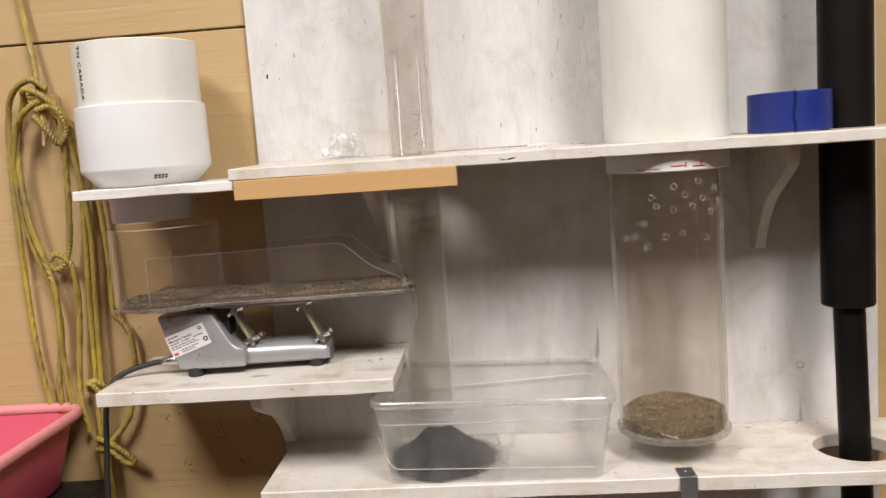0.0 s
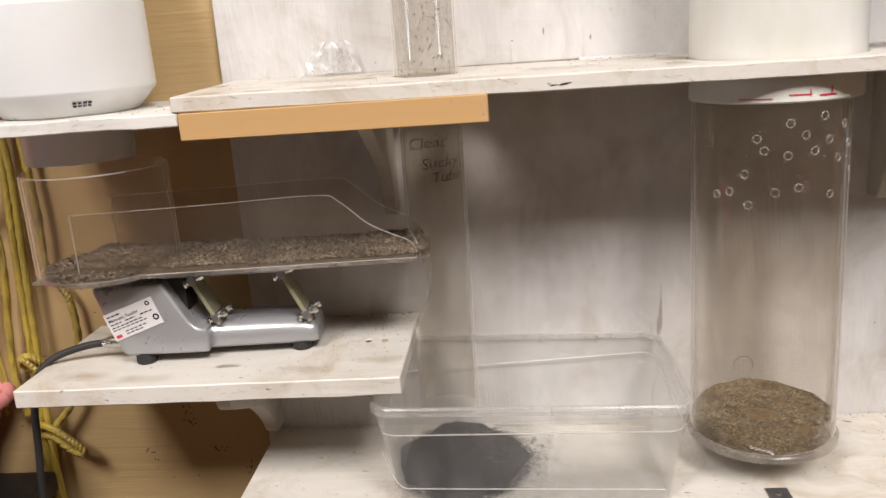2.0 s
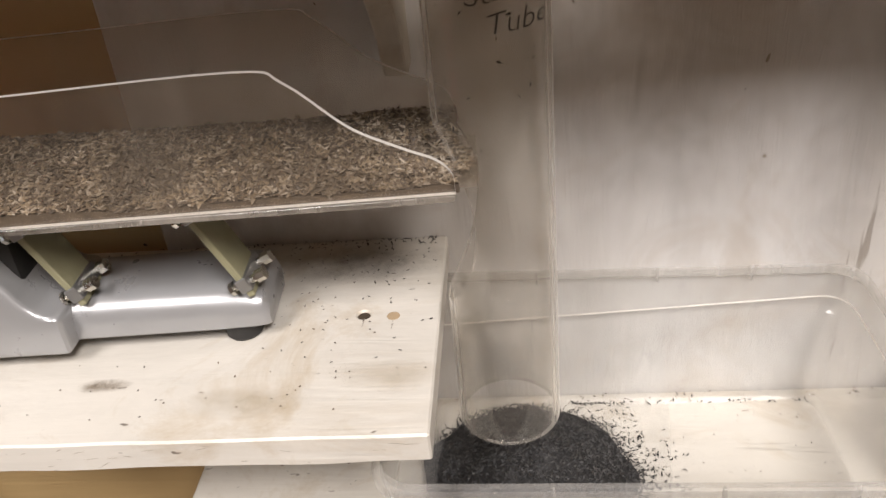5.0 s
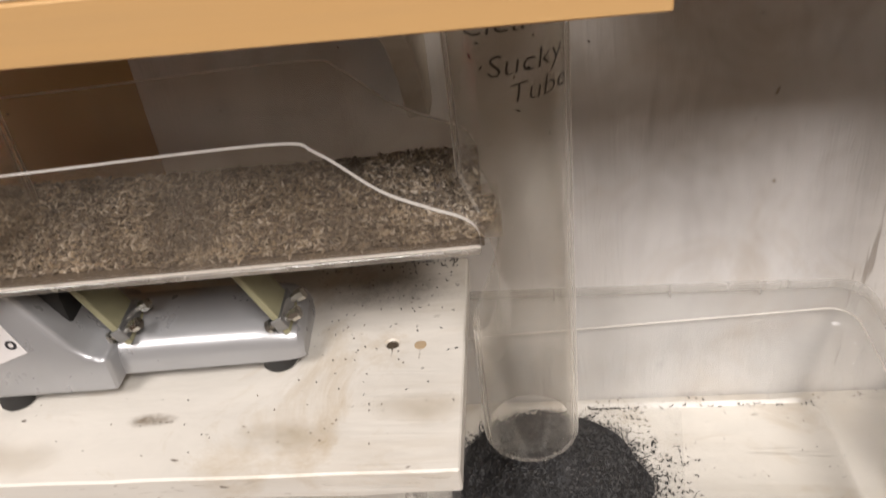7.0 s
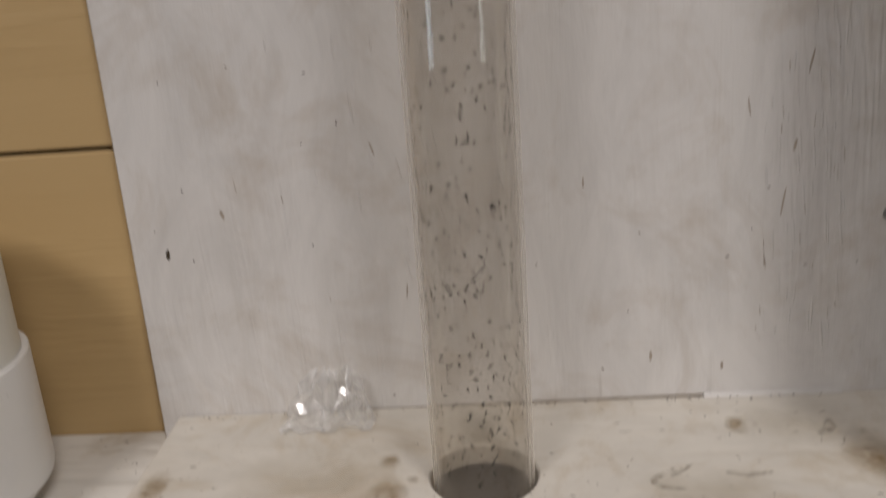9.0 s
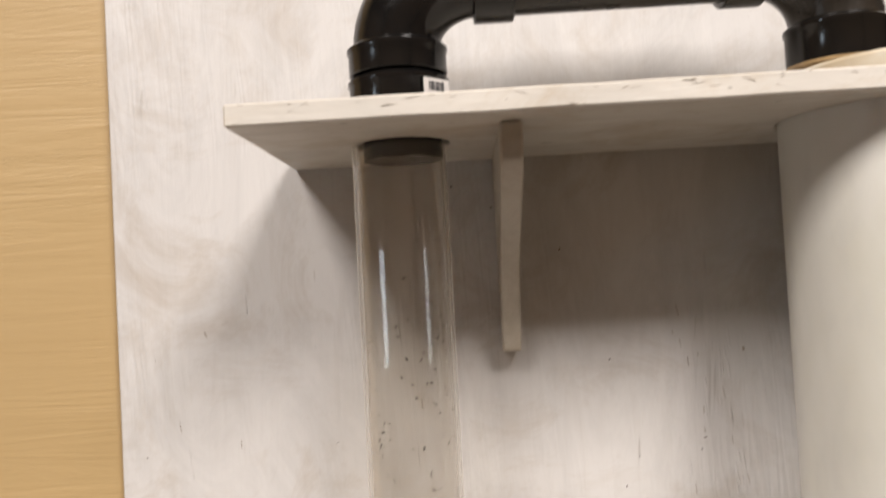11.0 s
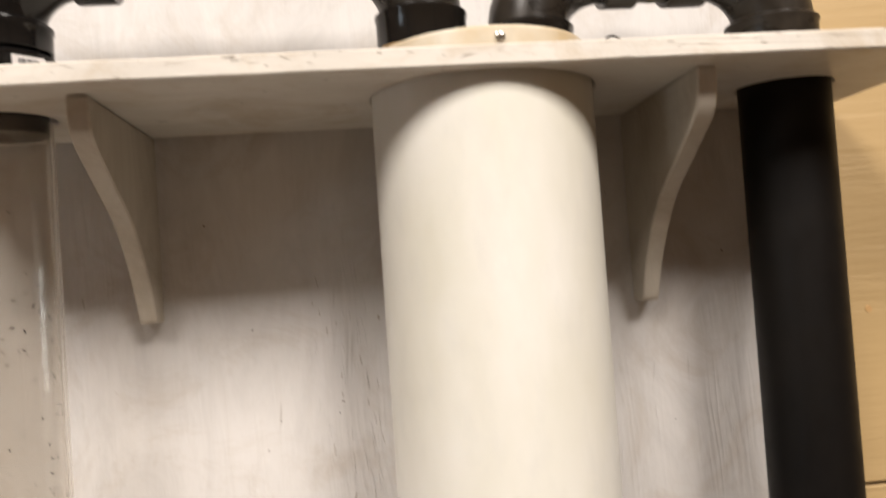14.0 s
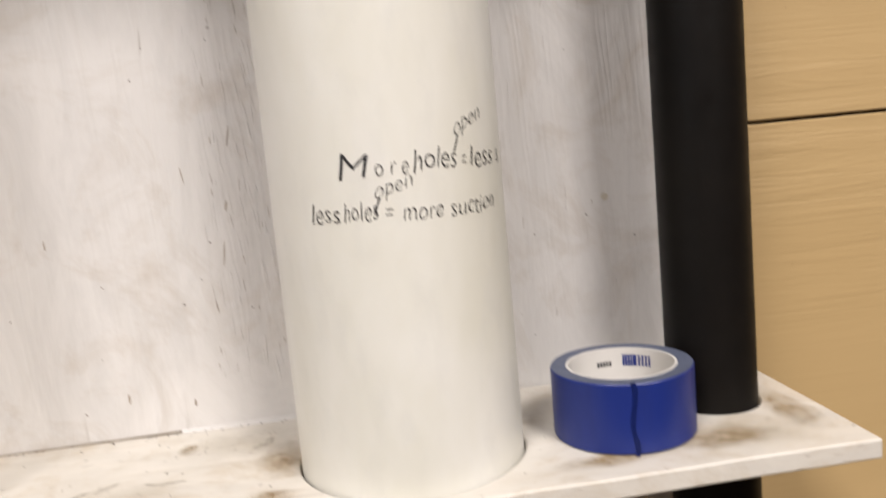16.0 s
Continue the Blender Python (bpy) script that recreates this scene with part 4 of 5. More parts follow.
def leaf_spring(top, bottom):
    (x1, z1), (x0, z0) = top, bottom
    d = Vector((x1 - x0, 0, z1 - z0)).normalized()
    nrm = Vector((d.z, 0, -d.x))
    def plate(a, b, t, y0, y1):
        p, q = Vector((x0, 0, z0)) + d * a, Vector((x0, 0, z0)) + d * b
        return prism([tuple((p + nrm * s)[i] for i in (0, 2)) for s in (-t, t)] + [tuple((q + nrm * s)[i] for i in (0, 2)) for s in (t, -t)], "y", y0, y1, 0.0006, 1)
    full = math.hypot(x1 - x0, z1 - z0)
    leaf = part("leaf_spring", plate(0, full, 0.0022, -0.112, -0.084), SPRING, feeder, "pale green fibreglass leaf spring")
    for a in (0.004, full - 0.012):
        p = Vector((x0, 0, z0)) + d * (a + 0.004)
        cl = part("clamp_bar", plate(a, a + 0.009, 0.0040, -0.113, -0.083), DULL_STEEL, leaf)
        for y in (-0.1075, -0.0885):
            c = Vector((p.x, y, p.z))
            part("bolt", sweep([c - nrm * 0.010, c - nrm * 0.0075, c - nrm * 0.0074, c + nrm * 0.0080, c + nrm * 0.0081, c + nrm * 0.0135], 0.003, 8,
                               radii=[0.0042, 0.0042, 0.0024, 0.0024, 0.0040, 0.0040]), STEEL, leaf)


leaf_spring((-0.289, 0.176), (-0.262, 0.119))
leaf_spring((-0.193, 0.178), (-0.164, 0.117))
part("tray_mount", box(-0.315, -0.180, -0.118, -0.080, 0.1755, 0.1830, 0.001, 1), DULL_STEEL, feeder)
TY0, TY1 = -0.1420, -0.0350
tray = part("tray_floor", prism([(-0.440, 0.1835), (-0.0440, 0.1835), (-0.0425, 0.1850), (-0.0430, 0.1870), (-0.440, 0.1870)], "y", TY0, TY1, 0.0005, 1), EDGE_DIM, feeder, "clear acrylic tray floor")
profile = smooth_path([(-0.389, 0.2535, 0), (-0.260, 0.2555, 0), (-0.140, 0.2580, 0), (-0.117, 0.2510, 0), (-0.090, 0.2270, 0), (-0.066, 0.2140, 0), (-0.051, 0.2070, 0), (-0.0435, 0.1990, 0), (-0.0425, 0.1880, 0)], 5)
outline = [(p.x, p.y) for p in profile] + [(-0.389, 0.1872)]
for y0, y1 in ((TY0, TY0 + 0.003), (TY1 - 0.003, TY1)):
    bm = prism(outline, "y", y0, y1)
    for f in bm.faces:
        f.material_index = 0 if abs(f.normal.y) > 0.9 else 1
    part("tray_side", bm, [ACRYLIC, EDGE], feeder, "clear acrylic side wall with a swept-down end")
for y0, y1 in ((-0.1260, -0.1240), (-0.0940, -0.0920)):
    part("spout_cheek", box(-0.0440, -0.0305, y0, y1, 0.1840, 0.1975, 0.0003, 1), [ACRYLIC], feeder)
part("spout_floor", box(-0.0424, -0.0305, -0.1260, -0.0920, 0.1830, 0.1855), EDGE_DIM, feeder)
HP = (-0.3765, -0.0920)
part("hopper_disc", lathe([(0, 0.1822), (0.0685, 0.1822), (0.0725, 0.1845), (0.0737, 0.1880), (0, 0.1878)], *HP, 64, False), EDGE_DIM, feeder, "clear acrylic hopper bottom")
part("hopper_wall", clear_pipe(0.0737, 0.003, 0.1882, 0.2950, *HP, 64), [COLUMN_CLEAR, HOLE_EDGE], feeder, "clear acrylic hopper cylinder")
part("cable_gland", sweep([(-0.372, -0.1, 0.104), (-0.384, -0.1, 0.1035), (-0.396, -0.1, 0.102)], 0.006, 14, radii=[0.0075, 0.0075, 0.005]), STEEL, feeder)
part("power_cord", sweep(smooth_path([(-0.388, -0.1, 0.1030), (-0.412, -0.1, 0.1010), (-0.440, -0.103, 0.0945), (-0.458, -0.108, 0.0860), (-0.4705, -0.115, 0.070), (-0.476, -0.120, 0.040), (-0.480, -0.122, -0.01),
                                     (-0.487, -0.122, -0.09), (-0.490, -0.12, -0.30), (-0.49, -0.11, -0.60)]), 0.0040, 12), RUBBER, feeder)


def label_place(u, v):
    c, q = math.cos(radians(19)), math.sin(radians(19))
    return (-0.3480 + u * c - v * q, FY0 - 0.0009, 0.1360 + u * q + v * c)


bm = box(-0.0285, 0.0285, 0, 0.0004, -0.0155, 0.0155)
for v in bm.verts:
    x, y, z = label_place(v.co.x, v.co.z)
    v.co = (x, FY0 - 0.0004 - v.co.y, z)
rating = part("rating_label", bm, PAPER, feeder, "white printed rating label")
part("printed_lettering", lettering("Magnetic Feeder", 0.0052, lambda u, v: label_place(u - 0.0260, v + 0.0050), 0, 0.00010), INK, rating, "", False)
rows = [(-0.026, 0.0105, 0.016, 0.0016), (-0.026, 0.0015, 0.013, 0.0014), (-0.009, 0.0015, 0.012, 0.0014), (0.009, 0.0015, 0.014, 0.0014), (-0.026, -0.0020, 0.036, 0.0012), (-0.026, -0.0050, 0.040, 0.0012), (-0.014, -0.0095, 0.026, 0.0012), (-0.014, -0.0125, 0.020, 0.0012)]
bm = bmesh.new()
for u, v, w, h in rows:
    k = 0
    while k * 0.0052 < w:
        a, b = u + k * 0.0052, u + min(k * 0.0052 + 0.0042, w)
        bm.faces.new([bm.verts.new(label_place(p, q)) for p, q in ((a, v), (b, v), (b, v + h), (a, v + h))])
        k += 1
part("printed_bars", bm, INK, rating, "lines of small unreadable print", False)
bm = bmesh.new()
bm.faces.new([bm.verts.new(label_place(p, q)) for p, q in ((-0.026, -0.0135), (-0.0195, -0.0135), (-0.0195, -0.0100), (-0.026, -0.0100))])
part("red_mark", bm, RED_INK, rating, "small red printed patch", False)
for u, v, r in ((0.0235, -0.0065, 0.0036), (0.0215, 0.0105, 0.0026)):
    bm = bmesh.new()
    ring = [math.tau * i / 14 for i in range(14)]
    o, n2 = [bm.verts.new(label_place(u + r * math.cos(a), v + r * math.sin(a))) for a in ring], [bm.verts.new(label_place(u + r * 0.45 * math.cos(a), v + r * 0.45 * math.sin(a))) for a in ring]
    for i in range(14):
        bm.faces.new((o[i], o[(i + 1) % 14], n2[(i + 1) % 14], n2[i]))
    part("printed_mark", bm, INK, rating, "", False)


def tray_top(x, y):
    return 0.1915 + 0.030 * max(0.0, y + 0.09) + 0.0019 * noise.noise(Vector((x * 38, y * 40, 7))) + 0.003 * max(0, (-0.20 - x) / 0.1)


tray_seed = thing("seed_in_tray", (-0.2, -0.1, 0.187), "layer of mixed brown and grey seed and chaff in the tray", "seed")
rng = np.random.default_rng(31)
n = 12500
xs, ys = rng.uniform(-0.400, -0.0330, n), rng.uniform(TY0 + 0.004, TY1 - 0.004, n)
ok = (xs < -0.042) | ((ys > -0.122) & (ys < -0.096))
xs, ys = xs[ok], ys[ok]
bm = bmesh.new()
bmesh.ops.create_grid(bm, x_segments=50, y_segments=12, size=0.5)
for v in bm.verts:
    x, y = -0.405 + (v.co.x + 0.5) * 0.3645, TY0 + 0.0035 + (v.co.y + 0.5) * (TY1 - TY0 - 0.007)
    v.co = (x, y, tray_top(x, y) - 0.0006)
skirt = bmesh.ops.extrude_edge_only(bm, edges=[e for e in bm.edges if e.is_boundary])
for v in [g for g in skirt["geom"] if isinstance(g, bmesh.types.BMVert)]:
    v.co.z = 0.1871
part("seed_bed", bm, simple("tray_bed", (0.13, 0.10, 0.07), 0.85, 0, 0.5, 400, 0.8, (0.085, 0.066, 0.05)), tray_seed)
pl = np.stack([xs, ys, [tray_top(a, b) + 0.0004 for a, b in zip(xs, ys)]], 1)
rr, ta = 0.0690 * np.sqrt(rng.random(2600)), rng.uniform(0, math.tau, 2600)
hx, hy = HP[0] + rr * np.cos(ta), HP[1] + rr * np.sin(ta)
hz = 0.1885 + np.abs(rng.normal(0, 0.0018, 2600)) + 0.007 * np.clip(1 - rr / 0.07, 0, 1)
pl = np.concatenate([pl, np.stack([hx, hy, hz], 1)])
ob = part("grains", bits(pl, 0.0072, 0.0025, 0.55, 32), CHAFF, tray_seed, "", False)
ob["kind"] = "stuff"

for ob in (feeder, tray_seed):
    turn = Matrix.Rotation(radians(2.8), 3, "Z")
    pivot = Vector((-0.045, -0.100, 0))
    ob.location = pivot + turn @ (ob.location - pivot)
    ob.rotation_euler.z = radians(2.8)

# ---- clear bin with the black seed heap ----
bin_ob = thing("plastic_bin", (0.064, -0.1, -0.064), "milky clear plastic storage bin holding black seed", "bin")


def rounded(x0, x1, y0, y1, r, z, n=6):
    pts = []
    for cx, cy, a0 in ((x1 - r, y1 - r, 0), (x0 + r, y1 - r, 90), (x0 + r, y0 + r, 180), (x1 - r, y0 + r, 270)):
        for i in range(n + 1):
            a = radians(a0 + 90 * i / n)
            pts.append(Vector((cx + r * math.cos(a), cy + r * math.sin(a), z)))
    return pts


def bin_z(x):
    return lower_drop(x, 0) - 0.016 * (x - 0.06)


def bin_loop(f, inset, z):
    """f: 0 at the bottom, 1 at the rim."""
    return rounded(-0.0760 - 0.0160 * f + inset, 0.2060 + 0.0160 * f - inset, -0.1900 - 0.0130 * f + inset, -0.0110 + 0.0065 * f - inset, 0.016 + 0.004 * f, z)


outer = [(0, 0.004, -0.0636), (0, 0, -0.060), (0.645, 0, 0.0155), (0.652, -0.0006, 0.0165), (0.93, -0.0006, 0.0455)]
bm = loft([bin_loop(f, i, z) for f, i, z in outer] + [bin_loop(f, i + 0.0016, z) for f, i, z in outer[::-1][:-1]] + [bin_loop(0, 0.006, -0.0618)])
for v in bm.verts:
    v.co.z += bin_z(v.co.x)
part("bin_body", bm, BIN_CLEAR, bin_ob)
bm = loft([bin_loop(0.93, 0.0005, 0.0460), bin_loop(1, -0.0018, 0.0458), bin_loop(1, -0.0028, 0.0435), bin_loop(1, -0.0030, 0.0505), bin_loop(1, -0.0018, 0.0525), bin_loop(1, 0.0015, 0.0522), bin_loop(0.96, 0.0018, 0.0475)], False)
for v in bm.verts:
    v.co.z += bin_z(v.co.x)
part("rolled_rim", bm, BIN_RIM, bin_ob)
# Thin pale rods draw the glints along the moulded step and foot.
line = []
for v in bin_loop(0.648, -0.0006, 0.0):
    rear = min(1.0, max(0.0, (v.y + 0.20) / 0.19))
    line.append(v + Vector((0, 0, (1 - rear) * (0.0195 - 0.02 * v.x) + rear * (0.012 + 0.045 * v.x))))
part("edge_glint", sweep(line + [line[0]], 0.0006, 6, caps=False), EDGE, bin_ob, "bright line for the glint along the bin's moulded step")
curve = smooth_path([(-0.0850, -0.1990, 0.004), (-0.0795, -0.1960, -0.016), (-0.0735, -0.1945, -0.032), (-0.0660, -0.1936, -0.0405), (-0.050, -0.1936, -0.0420), (0.070, -0.1936, -0.0430), (0.196, -0.1936, -0.0440)], 6)
part("edge_glint", sweep([p + Vector((0, 0, bin_z(p.x))) for p in curve], 0.00045, 6), EDGE, bin_ob, "bright line for the glint along the bin's moulded foot")
for x in (0.0, 0.085, 0.150):
    part("rim_rib", box(x, x + 0.0016, -0.2062, -0.2030, 0.0425 + bin_z(x), 0.0520 + bin_z(x), 0.0004, 1), BIN_RIM, bin_ob)
    part("rim_rib", box(x, x + 0.0016, -0.0048, -0.0015, 0.0410 + bin_z(x), 0.0517 + bin_z(x), 0.0004, 1), BIN_RIM, bin_ob)

pile = thing("black_seed_heap", (-0.012, -0.108, -0.062), "heap of fine black seed spilling across the bin floor", "seed")
PX, PY = -0.0120, -0.1010


def pile_h(x, y):
    r = math.hypot((x - PX) / 0.069, (y - PY) / 0.082)
    return 0.050 * max(0.0, 1 - r) ** 1.05 * (1 - 0.25 * max(0, 1 - r * 4)) + 0.009 * noise.noise(Vector((x * 45, y * 45, 1))) * min(1.0, 3 * max(0, 1 - r)) + 0.002 * max(0, 1 - r)


bm = heap(PX, PY, lambda f, a: 0.072 * f * (1 + 0.05 * math.sin(3 * a) + 0.03 * math.sin(7 * a + 1) + 0.02 * math.sin(12 * a)), lambda f, a, x, y: pile_h(x, y) + bin_z(x), 16, 96, 1.14, -0.0616)
part("seed_bed", bm, simple("black_seed_bed", (0.013, 0.012, 0.012), 0.7, 0, 0.3, 700, 0.9), pile)
rng = np.random.default_rng(41)
rr, ta = 0.073 * np.sqrt(rng.random(11500)) * (1 + 0.06 * np.abs(rng.normal(0, 1, 11500))), rng.uniform(0, math.tau, 11500)
xs, ys = PX + rr * np.cos(ta), PY + 1.14 * rr * np.sin(ta)
ok = (ys > -0.184) & (ys < -0.015) & (xs > -0.075)
xs, ys = xs[ok], ys[ok]
pl = np.stack([xs, ys, [pile_h(a, b) - 0.0612 + bin_z(a) for a, b in zip(xs, ys)]], 1)
far = PX + 0.066 + np.abs(rng.normal(0, 0.022, 640))
fy = np.clip(rng.normal(-0.085, 0.042, 640), -0.18, -0.016)
far = far - np.abs(fy + 0.10) * 0.35
pl = np.concatenate([pl, np.stack([far, fy, -0.0611 + np.array([bin_z(a) for a in far])], 1)])
bk = rng.uniform(0.0, 0.2, 60)
pl = np.concatenate([pl, np.stack([bk, rng.normal(-0.0155, 0.0012, 60), -0.0608 + np.array([bin_z(a) for a in bk])], 1)])
ob = part("grains", bits(pl, 0.0034, 0.0011, 0.7, 42), BLACK_SEED, pile, "", False)
ob["kind"] = "stuff"

# ---- metal strap on the bottom shelf ----
strap = thing("steel_strap", (0.311, -0.19, -0.069), "bent grey steel strap screwed over the shelf edge", "bracket")
sz = -0.0640 + lower_drop(0.311, -0.18) + 0.0005
part("strap_plate", prism([(-0.168, sz), (-0.1985, sz), (-0.1990, sz - 0.090), (-0.2005, sz - 0.090), (-0.2003, sz + 0.0016), (-0.168, sz + 0.0016)], "x", 0.3005, 0.3225, 0.0003, 1), DULL_STEEL, strap)
part("screw", lathe([(0, sz + 0.0034), (0.0022, sz + 0.0030), (0.0030, sz + 0.0015), (0, sz + 0.0015)], 0.311, -0.1800, 14, False), STEEL, strap)

# ---- rope on its cleat ----
cleat = thing("wooden_cleat", (-0.570, WALL_Y, 0.475), "pale wooden rope cleat fixed to the yellow wall", "cleat")
part("horn", sweep(smooth_path([(-0.566, -0.030, 0.530), (-0.5675, -0.022, 0.505), (-0.570, -0.016, 0.476), (-0.573, -0.022, 0.445), (-0.5745, -0.030, 0.418)]), 0.006, 14,
                   radii=[0.0022 + 0.0050 * math.sin(math.pi * (i / 32) ** 1.0) for i in range(33)]), CLEAT, cleat)
part("foot", box(-0.577, -0.563, -0.016, WALL_Y - 0.0005, 0.458, 0.494, 0.003), CLEAT, cleat)
ROPES = {
    "a": [(-0.606, 0.0, 0.700), (-0.600, 0.0, 0.632), (-0.589, -0.004, 0.558), (-0.579, -0.018, 0.508), (-0.568, -0.036, 0.445)],
    "b": [(-0.560, -0.030, 0.500), (-0.583, -0.032, 0.515), (-0.620, -0.018, 0.497), (-0.638, -0.006, 0.455), (-0.645, -0.004, 0.362), (-0.645, -0.004, 0.215), (-0.642, -0.004, 0.109), (-0.630, -0.004, 0.020), (-0.60, -0.008, -0.03)],
    "c": [(-0.556, -0.034, 0.485), (-0.579, -0.040, 0.478), (-0.618, -0.024, 0.445), (-0.636, -0.010, 0.370), (-0.629, -0.006, 0.284), (-0.603, -0.006, 0.195), (-0.598, -0.006, 0.133), (-0.613, -0.006, 0.036), (-0.60, -0.008, -0.02)],
    "d": [(-0.600, -0.022, 0.490), (-0.626, -0.012, 0.420), (-0.622, -0.016, 0.320), (-0.606, -0.015, 0.250), (-0.594, -0.015, 0.195), (-0.597, -0.012, 0.090), (-0.590, -0.012, 0.010)],
    "e": [(-0.545, -0.030, 0.470), (-0.550, -0.020, 0.400), (-0.558, -0.014, 0.310), (-0.566, -0.012, 0.262), (-0.578, -0.012, 0.236), (-0.592, -0.013, 0.232), (-0.598, -0.013, 0.244), (-0.588, -0.014, 0.254), (-0.574, -0.013, 0.246), (-0.564, -0.010, 0.225), (-0.566, -0.006, 0.158), (-0.580, -0.006, 0.034), (-0.57, -0.008, -0.03)],
    "f": [(-0.585, -0.036, 0.490), (-0.560, -0.040, 0.486), (-0.544, -0.028, 0.465), (-0.535, -0.012, 0.414), (-0.540, -0.006, 0.296), (-0.546, -0.006, 0.192), (-0.551, -0.006, 0.077), (-0.553, -0.008, 0.0), (-0.558, -0.008, -0.12), (-0.55, -0.008, -0.3)],
    "g": [(-0.575, -0.040, 0.470), (-0.550, -0.036, 0.472), (-0.528, -0.016, 0.430), (-0.514, -0.008, 0.345), (-0.509, -0.006, 0.233), (-0.511, -0.006, 0.160), (-0.500, -0.006, 0.142), (-0.489, -0.006, 0.118), (-0.488, -0.006, 0.065), (-0.505, -0.006, -0.007), (-0.540, -0.010, -0.050)],
    "h": [(-0.552, -0.030, 0.480), (-0.541, -0.018, 0.420), (-0.530, -0.010, 0.300), (-0.536, -0.008, 0.180), (-0.541, -0.010, 0.060), (-0.545, -0.012, -0.06), (-0.545, -0.012, -0.2)],
    "i": [(-0.600, -0.020, 0.480), (-0.590, -0.040, 0.500), (-0.565, -0.044, 0.492), (-0.548, -0.034, 0.470), (-0.540, -0.026, 0.440), (-0.550, -0.032, 0.420), (-0.562, -0.040, 0.440), (-0.580, -0.040, 0.462)],
}
bundle = thing("rope_hank", (-0.58, -0.01, 0.48), "yellow laid rope hank looped over a wooden cleat", "rope")
for pts in ROPES.values():
    part("rope_strand", sweep(smooth_path(pts, 14), 0.0046, 15, None, True, 3, 0.016), ROPE, bundle)
part("rope_knot", sweep(smooth_path([(-0.560, -0.016, 0.050), (-0.545, -0.024, 0.055), (-0.534, -0.018, 0.044), (-0.545, -0.008, 0.034), (-0.560, -0.016, 0.040), (-0.552, -0.026, 0.052), (-0.538, -0.022, 0.034)], 10), 0.0046, 15, None, True, 3, 0.016), ROPE, bundle)
part("rope_knot", sweep(smooth_path([(-0.560, -0.014, -0.040), (-0.535, -0.020, -0.046), (-0.512, -0.022, -0.062), (-0.500, -0.020, -0.078), (-0.515, -0.016, -0.080), (-0.540, -0.014, -0.060), (-0.562, -0.010, -0.058)], 10), 0.0046, 15, None, True, 3, 0.016), ROPE, bundle)

# ---- pink tub on a black crate ----
tub = thing("pink_tub", (-0.78, -0.2, -0.1), "faded pink plastic wash tub with a worn thick rim", "tub")
tl = [(0.030, -0.1000), (0.012, -0.0985), (0.006, -0.09), (-0.012, 0.002)]
bm = loft([rounded(-0.990 + i, -0.590 - i, -0.380 + i, -0.020 - i, 0.05, z) for i, z in tl] + [rounded(-0.990 + i + 0.003, -0.590 - i - 0.003, -0.380 + i + 0.003, -0.020 - i - 0.003, 0.05, z + 0.002) for i, z in tl[::-1]])
part("tub_body", bm, PINK, tub)
ring = rounded(-1.004, -0.572, -0.396, -0.004, 0.045, 0.010)
part("tub_rim", sweep([*ring, ring[0]], 0.0085, 12, caps=False), PINK_RIM, tub, "paler worn pink rim")
rng = np.random.default_rng(51)
xs, ys = rng.uniform(-0.95, -0.63, 2500), rng.uniform(-0.34, -0.06, 2500)
hz = -0.088 + 0.022 * np.clip(1 - np.hypot((xs + 0.72) / 0.13, (ys + 0.12) / 0.13), 0, 1)
chaff = thing("tub_chaff", (-0.75, -0.15, -0.097), "scatter of brown seed chaff in the tub", "seed")
bm = heap(-0.72, -0.12, lambda f, a: 0.13 * f if math.sin(a) < 0 else 0.085 * f, lambda f, a, x, y: 0.022 * (1 - f), 6, 28, 1.0, -0.0965)
part("seed_bed", bm, simple("tub_bed", (0.17, 0.12, 0.08), 0.85, 0, 0.4, 400, 0.8), chaff)
part("grains", bits(np.stack([xs, ys, hz - 0.006], 1), 0.005, 0.0016, 0.6, 52), CHAFF, chaff, "", False)["kind"] = "stuff"
crate = thing("black_crate", (-0.77, -0.2, -1.0), "black plastic crate stack holding up the pink tub", "crate")
for i in range(3):
    z0 = -1.0 + 0.299 * i
    part("crate_body", box(-1.0, -0.552, -0.40, -0.03, z0, z0 + 0.284, 0.006), CRATE, crate)
    part("crate_rim", box(-1.01, -0.542, -0.41, -0.02, z0 + 0.270, z0 + 0.2985, 0.005), CRATE, crate)

# ---- small things ----
film_bm = bmesh.new()
bmesh.ops.create_grid(film_bm, x_segments=11, y_segments=7, size=0.5)
for v in film_bm.verts:
    u, w = v.co.x, v.co.y
    f = rng2.uniform(-1, 1)
    up = max(0.0, w + 0.15)
    v.co = (-0.131 + u * 0.068 * (1 - 1.1 * max(0, w)) + 0.004 * rng2.uniform(-1, 1), min(-0.0015, -0.0150 + 0.0050 * f - 0.034 * max(0, -w - 0.1) + 0.014 * w), 0.3695 + 0.052 * up + 0.003 * abs(f))
bmesh.ops.triangulate(film_bm, faces=film_bm.faces[:])
tagged(part("plastic_scrap", film_bm, FILM, None, "", False), "crumpled scrap of clear plastic film leaning on the panel", "plastic film")


def wall_mark(name, x, z, w, h, mat, label, lean=0.0, y=-0.0002):
    bm = bmesh.new()
    vs = []
    for i in range(12):
        a = math.tau * i / 12
        k = 1 + 0.25 * noise.noise(Vector((math.cos(a) * 2, math.sin(a) * 2, x * 37 + z * 11)))
        vs.append(bm.verts.new((x + w / 2 * k * math.cos(a) + lean * h / 2 * math.sin(a), y, z + h / 2 * k * math.sin(a))))
    bm.faces.new(vs)
    return part(name, bm, mat, panel, label, False)


